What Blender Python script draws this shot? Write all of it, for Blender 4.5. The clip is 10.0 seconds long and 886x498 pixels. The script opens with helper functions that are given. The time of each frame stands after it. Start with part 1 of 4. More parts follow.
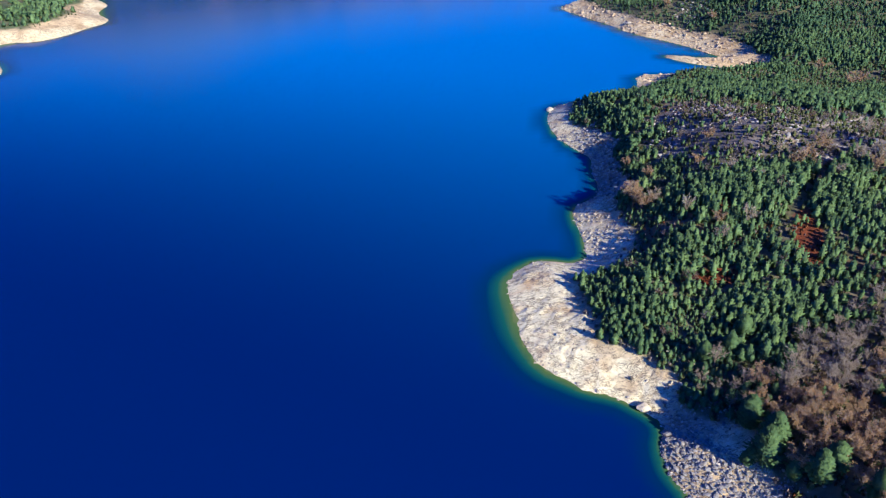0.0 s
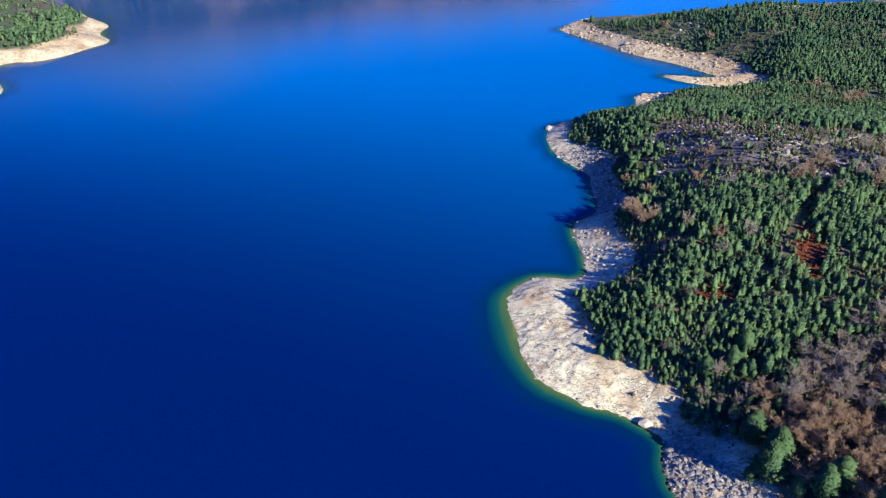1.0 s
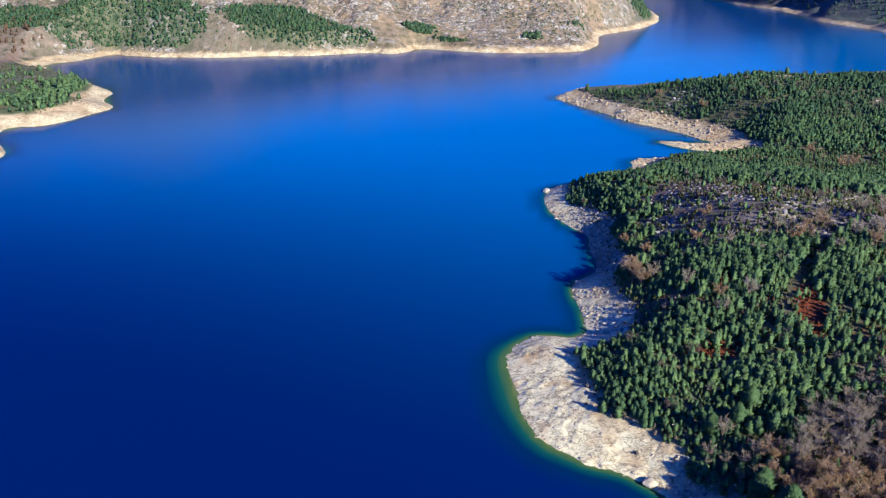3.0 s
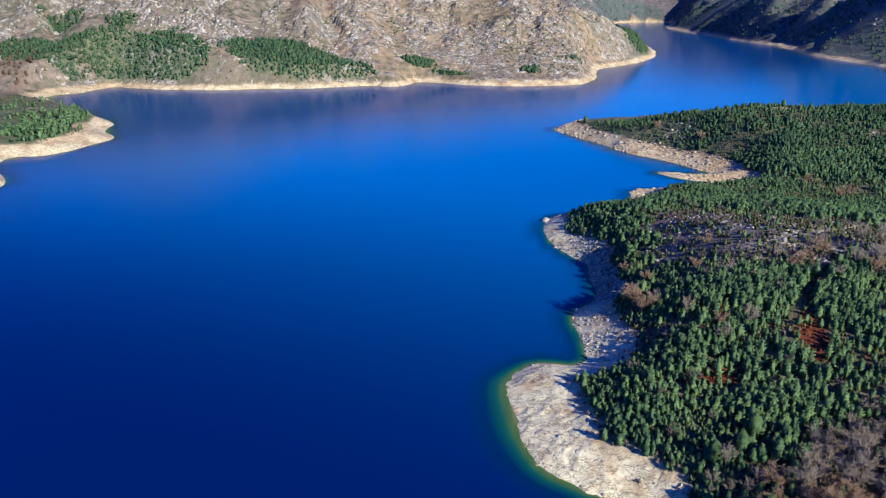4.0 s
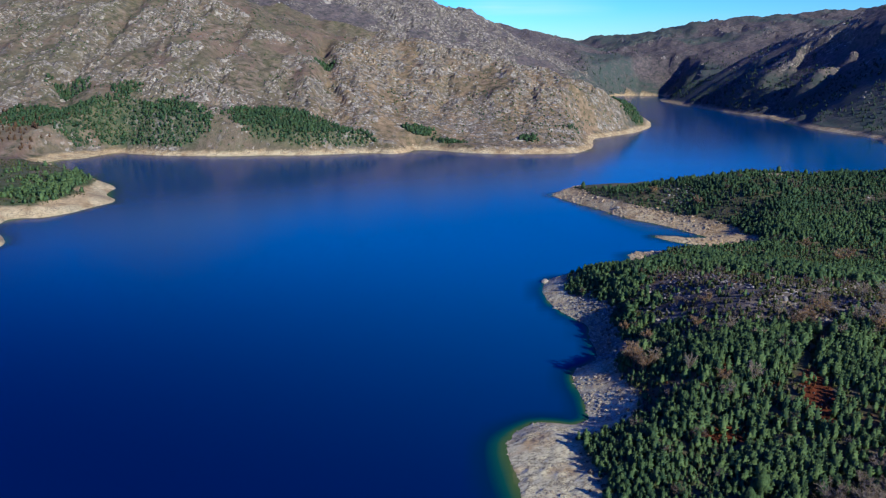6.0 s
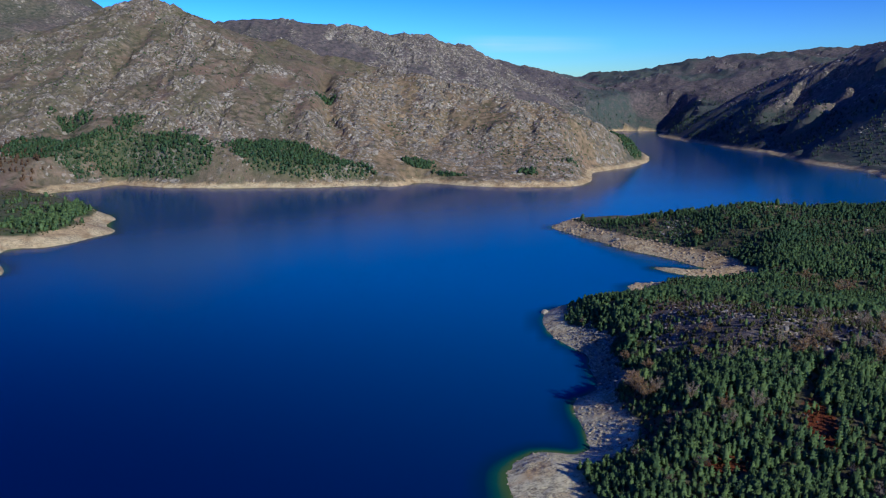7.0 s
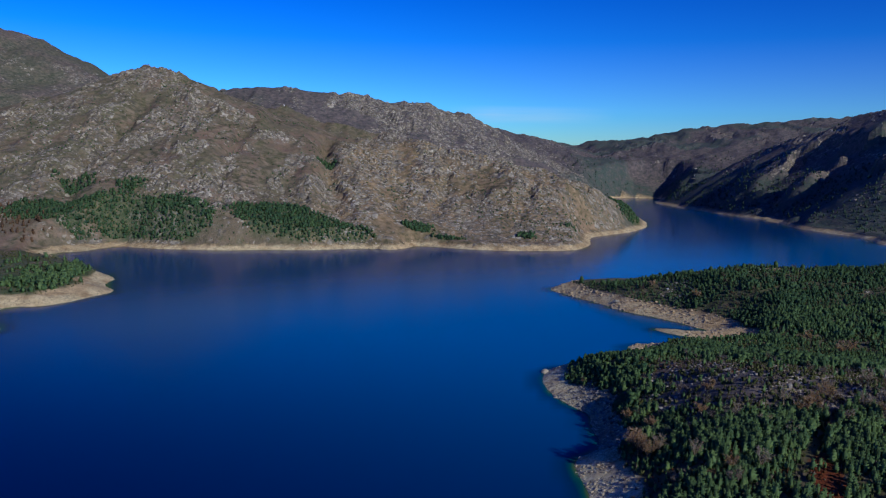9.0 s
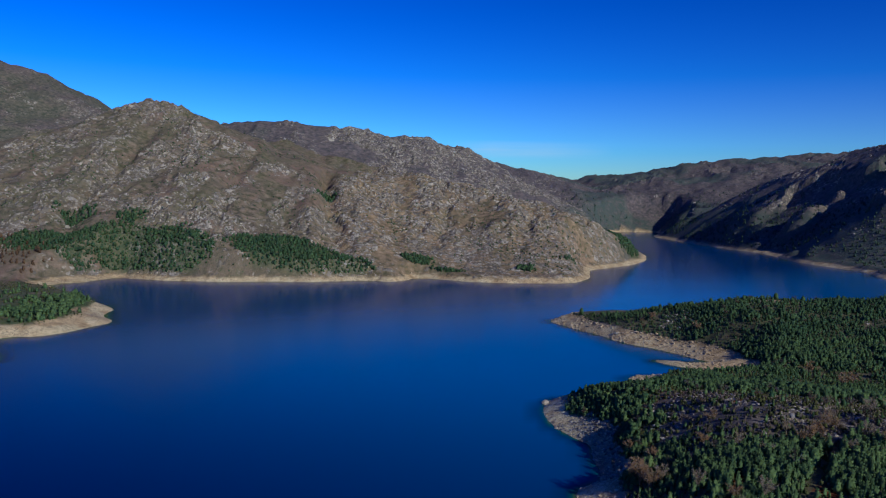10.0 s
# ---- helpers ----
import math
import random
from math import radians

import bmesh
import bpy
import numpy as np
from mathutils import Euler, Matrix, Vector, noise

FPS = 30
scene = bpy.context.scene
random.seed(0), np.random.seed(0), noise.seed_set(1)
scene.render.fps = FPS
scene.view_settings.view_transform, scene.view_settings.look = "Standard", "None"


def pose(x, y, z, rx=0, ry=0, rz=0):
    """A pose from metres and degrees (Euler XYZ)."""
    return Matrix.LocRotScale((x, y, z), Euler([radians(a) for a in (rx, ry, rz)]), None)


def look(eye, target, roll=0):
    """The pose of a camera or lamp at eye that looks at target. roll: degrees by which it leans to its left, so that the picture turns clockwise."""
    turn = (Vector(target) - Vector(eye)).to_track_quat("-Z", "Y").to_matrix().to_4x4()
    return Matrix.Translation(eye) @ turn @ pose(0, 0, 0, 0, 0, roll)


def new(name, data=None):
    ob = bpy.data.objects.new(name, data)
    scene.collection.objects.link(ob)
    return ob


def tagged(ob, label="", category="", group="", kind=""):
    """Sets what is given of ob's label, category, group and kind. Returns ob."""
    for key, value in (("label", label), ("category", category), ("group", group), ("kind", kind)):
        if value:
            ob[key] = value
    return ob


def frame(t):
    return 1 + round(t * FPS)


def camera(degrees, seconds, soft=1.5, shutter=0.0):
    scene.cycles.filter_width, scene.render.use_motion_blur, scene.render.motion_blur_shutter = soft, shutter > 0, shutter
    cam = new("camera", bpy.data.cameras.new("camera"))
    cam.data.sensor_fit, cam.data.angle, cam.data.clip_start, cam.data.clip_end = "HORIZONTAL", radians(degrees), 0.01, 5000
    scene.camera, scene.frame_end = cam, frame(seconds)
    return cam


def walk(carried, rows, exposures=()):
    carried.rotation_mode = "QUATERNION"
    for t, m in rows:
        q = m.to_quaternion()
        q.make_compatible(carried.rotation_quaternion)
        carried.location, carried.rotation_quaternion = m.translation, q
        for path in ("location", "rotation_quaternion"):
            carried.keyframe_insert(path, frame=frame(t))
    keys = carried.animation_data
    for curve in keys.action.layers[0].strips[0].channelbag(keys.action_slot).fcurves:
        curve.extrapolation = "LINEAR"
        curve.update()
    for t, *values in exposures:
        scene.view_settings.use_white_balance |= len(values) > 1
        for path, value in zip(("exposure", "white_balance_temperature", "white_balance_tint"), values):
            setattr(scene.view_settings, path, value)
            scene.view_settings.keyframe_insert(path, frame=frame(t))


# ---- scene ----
# Camera: a drone that sinks slowly over a lake while it tilts up.
cam = camera(59.0, 10.0, soft=1.2)
ROWS = [
    (0.0, 1.295, 0.506, 114.69, 0.517, -27.834, -0.066),
    (0.35, 1.240, 0.526, 114.01, 0.510, -27.810, -0.075),
    (0.5, 1.217, 0.534, 113.72, 0.498, -27.545, -0.070),
    (1.0, 1.138, 0.551, 112.73, 0.434, -26.247, -0.010),
    (1.5, 1.056, 0.558, 111.74, 0.371, -24.947, 0.050),
    (2.0, 0.973, 0.554, 110.74, 0.313, -23.658, 0.105),
    (2.5, 0.888, 0.540, 109.73, 0.268, -22.385, 0.169),
    (4.0, 0.620, 0.437, 106.69, 0.157, -18.729, 0.371),
    (4.5, 0.527, 0.382, 105.67, 0.119, -17.453, 0.435),
    (5.0, 0.432, 0.317, 104.65, 0.094, -16.158, 0.500),
    (5.5, 0.336, 0.241, 103.62, 0.070, -14.906, 0.576),
    (7.0, 0.034, -0.047, 100.55, 0.021, -11.134, 0.811),
    (7.5, -0.070, -0.164, 99.53, 0.011, -9.895, 0.889),
    (8.0, -0.177, -0.291, 98.51, 0.006, -8.653, 0.975),
    (8.5, -0.285, -0.429, 97.50, -0.001, -7.463, 1.036),
    (9.0, -0.395, -0.576, 96.48, -0.004, -6.247, 1.105),
    (9.5, -0.507, -0.734, 95.48, -0.003, -5.045, 1.170),
    (10.0, -0.621, -0.902, 94.47, 0.000, -3.758, 1.245),
]
EXPOSURES = [(0.0, 1.08, 6250, 3), (2.5, 0.96, 6200, 2), (4.5, 0.66, 6150, 2), (5.5, 0.29, 6050, 1), (7.0, -0.27, 5980, 1), (7.5, -0.40, 5960, 1), (10.0, -0.64, 5980, 1)]
walk(cam, [(t, pose(x, y, z, 90 + pitch, 0, yaw) @ pose(0, 0, 0, 0, 0, roll)) for t, x, y, z, yaw, pitch, roll in ROWS], EXPOSURES)

# ---------------------------------------------------------------- light
SUN_AZ = math.atan2(0.64, -0.77)  # from +y towards +x
SUN_EL = radians(27)
SKY_TINT = (0.063, 0.073, 0.14, 1)
sky_world = bpy.data.worlds.new("clear_sky")
scene.world = sky_world
sky_world.use_nodes = True
wt = sky_world.node_tree
wt.nodes.clear()
w_out = wt.nodes.new("ShaderNodeOutputWorld")
w_bg = wt.nodes.new("ShaderNodeBackground")
w_sky = wt.nodes.new("ShaderNodeTexSky")
w_rich = wt.nodes.new("ShaderNodeHueSaturation")
w_rich.inputs["Saturation"].default_value = 1.45
w_mul = wt.nodes.new("ShaderNodeMix")
w_mul.data_type, w_mul.blend_type = "RGBA", "MULTIPLY"
w_mul.inputs[0].default_value = 1.0
w_mul.inputs[7].default_value = SKY_TINT
w_sky.sky_type, w_sky.sun_disc = "NISHITA", False
w_sky.sun_elevation, w_sky.sun_rotation = SUN_EL, SUN_AZ
w_sky.altitude, w_sky.air_density, w_sky.dust_density, w_sky.ozone_density = 600, 1.0, 0.3, 1.5
w_bg.inputs[1].default_value = 0.182
wt.links.new(w_sky.outputs[0], w_rich.inputs["Color"])
wt.links.new(w_rich.outputs[0], w_mul.inputs[6])
w_deep = wt.nodes.new("ShaderNodeGamma")
w_deep.inputs["Gamma"].default_value = 1.7
w_level = wt.nodes.new("ShaderNodeMix")
w_level.data_type, w_level.blend_type = "RGBA", "MULTIPLY"
w_level.inputs[0].default_value = 1.0
w_level.inputs[7].default_value = (4.0, 11.8, 7.9, 1)
wt.links.new(w_mul.outputs[2], w_deep.inputs["Color"])
wt.links.new(w_deep.outputs[0], w_level.inputs[6])
# a pale veil of haze low over the horizon, all round
w_where = wt.nodes.new("ShaderNodeTexCoord")
w_split = wt.nodes.new("ShaderNodeSeparateXYZ")
w_haze = wt.nodes.new("ShaderNodeValToRGB")
w_haze.color_ramp.elements[0].position, w_haze.color_ramp.elements[0].color = 0.0, (2.4, 0.0, 0.9, 1)
w_haze.color_ramp.elements[1].position, w_haze.color_ramp.elements[1].color = 0.30, (0.0, 0, 0, 1)
w_mid = w_haze.color_ramp.elements.new(0.06)
w_mid.color = (0.70, 0.05, 0.0, 1)
w_upper = w_haze.color_ramp.elements.new(0.15)
w_upper.color = (0.08, 0.0, 0.0, 1)
w_low = w_haze.color_ramp.elements.new(0.03)
w_low.color = (1.4, 0.05, 0.4, 1)
wt.links.new(w_where.outputs["Generated"], w_split.inputs[0])
wt.links.new(w_split.outputs[2], w_haze.inputs[0])
w_sum = wt.nodes.new("ShaderNodeMix")
w_sum.data_type, w_sum.blend_type = "RGBA", "ADD"
w_sum.inputs[0].default_value = 1.0
wt.links.new(w_level.outputs[2], w_sum.inputs[6])
wt.links.new(w_haze.outputs[0], w_sum.inputs[7])
# a thin streak of high cloud low over the far end of the lake
w_long = wt.nodes.new("ShaderNodeMapping")
w_long.inputs["Scale"].default_value = (7, 7, 150)
w_wisp = wt.nodes.new("ShaderNodeTexNoise")
w_wisp.inputs["Scale"].default_value, w_wisp.inputs["Detail"].default_value = 1.0, 5.0
w_height = wt.nodes.new("ShaderNodeValToRGB")
w_side = wt.nodes.new("ShaderNodeValToRGB")
for band, stops in ((w_height, ((0.050, 0.0), (0.060, 1.0), (0.065, 0.7), (0.074, 0.0))), (w_side, ((0.0, 0.0), (0.06, 1.0), (0.13, 0.8), (0.21, 0.0)))):
    while len(band.color_ramp.elements) < 4:
        band.color_ramp.elements.new(0.5)
    for e, (p, v) in zip(band.color_ramp.elements, stops):
        e.position, e.color = p, (v, v, v, 1)
wt.links.new(w_where.outputs["Generated"], w_long.inputs[0])
wt.links.new(w_long.outputs[0], w_wisp.inputs["Vector"])
wt.links.new(w_split.outputs[2], w_height.inputs[0])
wt.links.new(w_split.outputs[0], w_side.inputs[0])
w_area = wt.nodes.new("ShaderNodeMath")
w_area.operation = "MULTIPLY"
wt.links.new(w_height.outputs[0], w_area.inputs[0])
wt.links.new(w_side.outputs[0], w_area.inputs[1])
w_veil = wt.nodes.new("ShaderNodeMath")
w_veil.operation, w_veil.use_clamp = "MULTIPLY", True
wt.links.new(w_area.outputs[0], w_veil.inputs[0])
wt.links.new(w_wisp.outputs["Fac"], w_veil.inputs[1])
w_cloud = wt.nodes.new("ShaderNodeMix")
w_cloud.data_type, w_cloud.blend_type = "RGBA", "MIX"
w_cloud.inputs[7].default_value = (3.4, 4.8, 6.8, 1)
wt.links.new(w_veil.outputs[0], w_cloud.inputs[0])
wt.links.new(w_sum.outputs[2], w_cloud.inputs[6])
wt.links.new(w_cloud.outputs[2], w_bg.inputs[0])
wt.links.new(w_bg.outputs[0], w_out.inputs[0])

sun = new("sun", bpy.data.lights.new("sun", "SUN"))
sun.data.energy, sun.data.angle, sun.data.color = 5.0, radians(0.5), (1.0, 0.89, 0.72)
SUN_WAY = Vector((math.sin(SUN_AZ) * math.cos(SUN_EL), math.cos(SUN_AZ) * math.cos(SUN_EL), math.sin(SUN_EL)))
sun.matrix_world = look(SUN_WAY * 3000, (0, 0, 0))


# ---------------------------------------------------------------- noise on arrays
def lattice(ix, iy, seed):
    h = (ix.astype(np.int64) * 374761393 + iy.astype(np.int64) * 668265263 + seed * 1274126177) & 0x7FFFFFFF
    h = ((h ^ (h >> 13)) * 1274126177) & 0x7FFFFFFF
    return ((h ^ (h >> 16)) & 0xFFFF) / 65535.0


def value_noise(x, y, seed):
    """Smooth noise from 0 to 1 with features about 1 unit wide."""
    ix, iy = np.floor(x), np.floor(y)
    fx, fy = x - ix, y - iy
    ux, uy = fx * fx * (3 - 2 * fx), fy * fy * (3 - 2 * fy)
    a, b = lattice(ix, iy, seed), lattice(ix + 1, iy, seed)
    c, d = lattice(ix, iy + 1, seed), lattice(ix + 1, iy + 1, seed)
    return (a * (1 - ux) + b * ux) * (1 - uy) + (c * (1 - ux) + d * ux) * uy


def fbm(x, y, size, seed, octaves=4, ridged=False):
    """Fractal noise from -1 to 1, its largest features about size metres wide."""
    total, weight, amp = 0.0, 0.0, 1.0
    u, v = x / size, y / size
    for n in range(octaves):
        k = 2 * value_noise(u, v, seed + 31 * n) - 1
        total, weight = total + amp * ((1 - 2 * np.abs(k)) if ridged else k), weight + amp
        u, v, amp = 1.93 * u + 0.41 * v + 7.1, 1.93 * v - 0.41 * u + 3.7, amp * 0.52
    return total / weight


def smooth(a, b, x):
    t = np.clip((x - a) / (b - a), 0, 1)
    return t * t * (3 - 2 * t)


# ---------------------------------------------------------------- the plan
NEAR_SHORE = [(300, -900), (170, -420), (135, -150), (95, -30), (72, 30), (60, 70), (52, 98), (48, 114), (46, 120), (46, 127), (48, 133),
              (47, 137), (44, 140), (40, 144), (34, 146), (29, 150), (24, 155), (21, 163), (19, 172), (18, 183), (17, 194), (19, 201),
              (23, 206), (28, 210), (34, 210), (38, 208), (43, 210), (44, 217), (44, 226), (43, 237), (44, 248), (48, 252), (54, 257),
              (56, 268), (56, 282), (58, 296), (55, 301), (50, 313), (46, 327), (45, 342), (49, 359)]
COVE_SHORE = [(54, 366), (66, 370), (80, 374), (93, 386), (98, 400), (100, 416), (112, 420), (122, 420), (150, 424), (168, 430), (147, 437), (132, 447),
              (123, 461), (135, 462), (147, 457), (160, 459), (155, 465), (146, 484), (131, 502), (118, 530), (105, 556), (90, 589), (84, 603),
              (96, 622), (130, 640), (200, 662), (290, 690), (400, 722), (520, 770), (800, 820), (1600, 830), (1600, -900)]
WEST_SHORE = [(-5200, -5200), (300, -1500), (-150, -1100), (-420, -700), (-520, -250), (-470, 100), (-390, 300), (-300, 372), (-250, 396),
              (-240, 410), (-242, 423), (-252, 439), (-263, 453), (-276, 480), (-271, 492), (-257, 494), (-247, 510), (-244, 528),
              (-238, 546), (-241, 563), (-256, 583), (-257, 609), (-257, 615), (-271, 632), (-295, 656), (-335, 700), (-370, 740)]
FAR_SHORE = [(-391, 776), (-367, 796), (-365, 819), (-352, 845), (-323, 833), (-273, 827), (-230, 824), (-191, 838), (-155, 840), (-115, 859),
             (-78, 873), (-58, 859), (-41, 881), (-33, 907), (-9, 900), (17, 887), (42, 874), (74, 875), (106, 881), (139, 882), (162, 904),
             (187, 975), (196, 1053), (217, 1083), (261, 1139), (300, 1199), (331, 1261), (359, 1394), (374, 1587), (403, 1919), (468, 2357)]
RIGHT_SHORE = [(575, 2450), (690, 2440), (561, 2127), (573, 2016), (566, 1909), (586, 1779), (588, 1642), (616, 1532), (605, 1426),
               (589, 1320), (590, 1222), (609, 1142), (602, 1106), (574, 1009), (640, 950), (900, 930), (1600, 900), (5200, 900),
               (5200, 5200), (-5200, 5200)]

# Crests: x, y, height above the lake.
CREST_NEAR = [(62, 328, 6), (88, 318, 9), (106, 288, 22), (122, 264, 27), (150, 225, 27), (170, 170, 27), (190, 100, 28), (240, -50, 34)]
CREST_POINT = [(98, 591, 4), (112, 578, 6), (130, 564, 8), (148, 554, 14), (165, 544, 20), (183, 538, 24), (216, 526, 31), (250, 516, 31),
               (291, 511, 34), (332, 498, 39), (450, 480, 52), (700, 300, 70)]
CREST_LEFT = [(-1500, 700, 190), (-1100, 900, 120), (-860, 1120, 112), (-776, 1280, 115), (-724, 1320, 126), (-677, 1360, 152), (-635, 1400, 194), (-592, 1432, 236), (-527, 1403, 248), (-474, 1380, 238),
              (-426, 1354, 225), (-384, 1325, 208), (-290, 1266, 168), (-230, 1180, 128)]
CREST_SPUR = [(-304, 1468, 157), (-165, 1369, 148), (-84, 1326, 136), (-7, 1269, 122), (56, 1227, 108), (97, 1195, 100), (148, 1179, 81),
              (190, 1173, 57), (238, 1195, 31), (285, 1247, 14)]
CREST_MID = [(-431, 1560, 213), (-360, 1540, 196), (-309, 1530, 198), (-244, 1500, 170), (-145, 1470, 158), (-86, 1440, 143), (-23, 1400, 117), (41, 1360, 94)]
CREST_BACK = [(-900, 2000, 225), (-625, 1899, 231), (-523, 1877, 255), (-360, 1865, 270), (-255, 1882, 251), (-124, 1945, 249), (-41, 1978, 246),
              (17, 1999, 231), (77, 2047, 189), (143, 2144, 160), (279, 2231, 109), (425, 2310, 30)]
CREST_FAR = [(-188, 2993, 220), (113, 2997, 237), (199, 2992, 228), (316, 3082, 202), (499, 3261, 193), (613, 3241, 190), (724, 3218, 208),
             (916, 3169, 236), (1039, 3131, 259), (1327, 3020, 269), (1353, 3008, 287), (1500, 2938, 286), (1750, 2677, 287), (2300, 2000, 300)]
CREST_RIGHT = [(1450, 850, 330), (1290, 1020, 300), (1170, 1230, 285), (1020, 1390, 255), (962, 1400, 241), (936, 1536, 236), (926, 1657, 228), (896, 1730, 216), (899, 1785, 200), (860, 1892, 182),
               (818, 2019, 149), (791, 2137, 109), (741, 2260, 54), (701, 2398, 15)]
CREST_PEAK = [(-2100, 1500, 540), (-1595, 2053, 511), (-1277, 2264, 461), (-1215, 2298, 445), (-1150, 2331, 419), (-1081, 2364, 378),
              (-949, 2312, 324), (-850, 2243, 269)]
SPUR_UPPER = [(897, 1709, 202), (776, 1657, 134), (686, 1577, 86), (610, 1510, 36)]
SPUR_LOWER = [(826, 1509, 164), (748, 1437, 114), (670, 1380, 68), (610, 1340, 30)]
APRON_RIGHT = [(x, y, 0.3 * z) for x, y, z in CREST_RIGHT]
GULLIES = [([(-190, 1250), (-177, 1166), (-156, 1076), (-142, 1001), (-120, 915)], 26, 16), ([(10, 1190), (6, 1150), (0, 1090), (-20, 980)], 18, 7),
           ([(-470, 1250), (-455, 1080), (-440, 960), (-420, 870)], 30, 13), ([(-300, 1210), (-290, 1080), (-275, 960)], 20, 7), ([(130, 1130), (105, 1040), (90, 950)], 18, 7)]
# Tors and crags: x, y, radius, height.
TORS = [(-395, 1268, 34, 12), (-309, 1530, 24, 14), (-338, 1034, 24, 11), (-263, 922, 24, 8), (-409, 1085, 26, 8), (-257, 1171, 26, 10), (-116, 1860, 70, 26), (-204, 1890, 60, 20),
        (62, 1028, 26, 7), (190, 1200, 22, 9), (-8, 1262, 14, 14), (38, 1243, 13, 11), (60, 1232, 15, 10), (97, 1200, 18, 8), (134, 1186, 18, 9), (756, 1668, 60, 20), (1010, 1450, 90, 26),
        (-330, 1240, 40, 9), (-480, 1330, 40, 12), (-560, 1380, 40, 12), (-420, 1180, 40, 9), (860, 1892, 50, 14), (840, 1480, 50, 16), (780, 1400, 40, 12)]
BARE_BAND = 6.0  # the lake stands this far below its full level


def rounded(points):
    """One pass of corner cutting."""
    out = []
    for (a, b), (c, d) in zip(points, points[1:] + points[:1]):
        out += [(0.75 * a + 0.25 * c, 0.75 * b + 0.25 * d), (0.25 * a + 0.75 * c, 0.25 * b + 0.75 * d)]
    return out


def signed(x, y, outline):
    """Metres inside (plus) or outside (minus) an outline."""
    far, inside = np.full(x.shape, 1e12), np.zeros(x.shape, bool)
    for (ax, ay), (bx, by) in zip(outline, outline[1:] + outline[:1]):
        dx, dy = bx - ax, by - ay
        k = np.clip(((x - ax) * dx + (y - ay) * dy) / (dx * dx + dy * dy + 1e-9), 0, 1)
        far = np.minimum(far, (x - ax - k * dx) ** 2 + (y - ay - k * dy) ** 2)
        if ay != by:
            inside ^= ((ay > y) != (by > y)) & (x < ax + dx * (y - ay) / dy)
    return np.where(inside, 1, -1) * np.sqrt(far)


def tent(x, y, crest, slope):
    """Height of a ridge that falls evenly from its crest."""
    top = np.full(x.shape, -1e9)
    for (ax, ay, az), (bx, by, bz) in zip(crest, crest[1:]):
        dx, dy = bx - ax, by - ay
        k = np.clip(((x - ax) * dx + (y - ay) * dy) / (dx * dx + dy * dy), 0, 1)
        top = np.maximum(top, az + k * (bz - az) - slope * np.hypot(x - ax - k * dx, y - ay - k * dy))
    return top


def carve(x, y, line, wide):
    """1 along a line across the plan, falling to 0 at its width."""
    off = np.full(x.shape, 1e9)
    for (ax, ay), (bx, by) in zip(line, line[1:]):
        dx, dy = bx - ax, by - ay
        k = np.clip(((x - ax) * dx + (y - ay) * dy) / (dx * dx + dy * dy), 0, 1)
        off = np.minimum(off, np.hypot(x - ax - k * dx, y - ay - k * dy))
    return (1 - smooth(0, wide, off)) ** 1.3


def blocks(x, y, size, seed):
    """Angular blocks of uneven height, 0 in the joints between them, up to 1."""
    u, v = x / size, y / size
    iu, iv = np.floor(u), np.floor(v)
    first, second, top = np.full(u.shape, 9.0), np.full(u.shape, 9.0), np.zeros(u.shape)
    for a in (-1, 0, 1):
        for b in (-1, 0, 1):
            d = np.hypot(iu + a + lattice(iu + a, iv + b, seed) - u, iv + b + lattice(iu + a, iv + b, seed + 5) - v)
            top = np.where(d < first, lattice(iu + a, iv + b, seed + 9), top)
            second = np.minimum(second, np.maximum(first, d))
            first = np.minimum(first, d)
    return top * smooth(0.0, 0.3, second - first)


def cragginess(x, y):
    """Where rock breaks through the far hillsides, from 0 to 1."""
    wx, wy = x + 30 * fbm(x, y, 90, 141, 3), y + 30 * fbm(x, y, 90, 142, 3)
    ribs = fbm(wx, 0.42 * wy, 62, 143, 4, True)
    c = 0.02 + 0.75 * ribs + 0.5 * fbm(x, y, 260, 144, 3) + 0.46 * smooth(-190, -60, x) * smooth(500, 300, x)
    for cx, cy, r, h in TORS:
        c = c + 0.75 * blob(x, y, cx, cy, r, r)
    return smooth(0.25, 0.75, c)


def soft_max(a, b, k):
    h = np.clip(0.5 + 0.5 * (a - b) / k, 0, 1)
    return b + (a - b) * h + k * h * (1 - h)


def blob(x, y, cx, cy, rx, ry):
    return np.exp(-(((x - cx) / rx) ** 2 + ((y - cy) / ry) ** 2))


EAST = rounded(NEAR_SHORE + COVE_SHORE)
WEST = rounded(WEST_SHORE + FAR_SHORE + RIGHT_SHORE)


def shore_distance(x, y):
    far = np.hypot(x, y)
    ragged = np.clip(far / 160, 0.8, 3.2)
    wx, wy = x + 1.6 * ragged * fbm(x, y, 14 * ragged, 3, 3), y + 1.6 * ragged * fbm(x, y, 14 * ragged, 9, 3)
    return np.maximum(signed(wx, wy, EAST), signed(wx, wy, WEST))


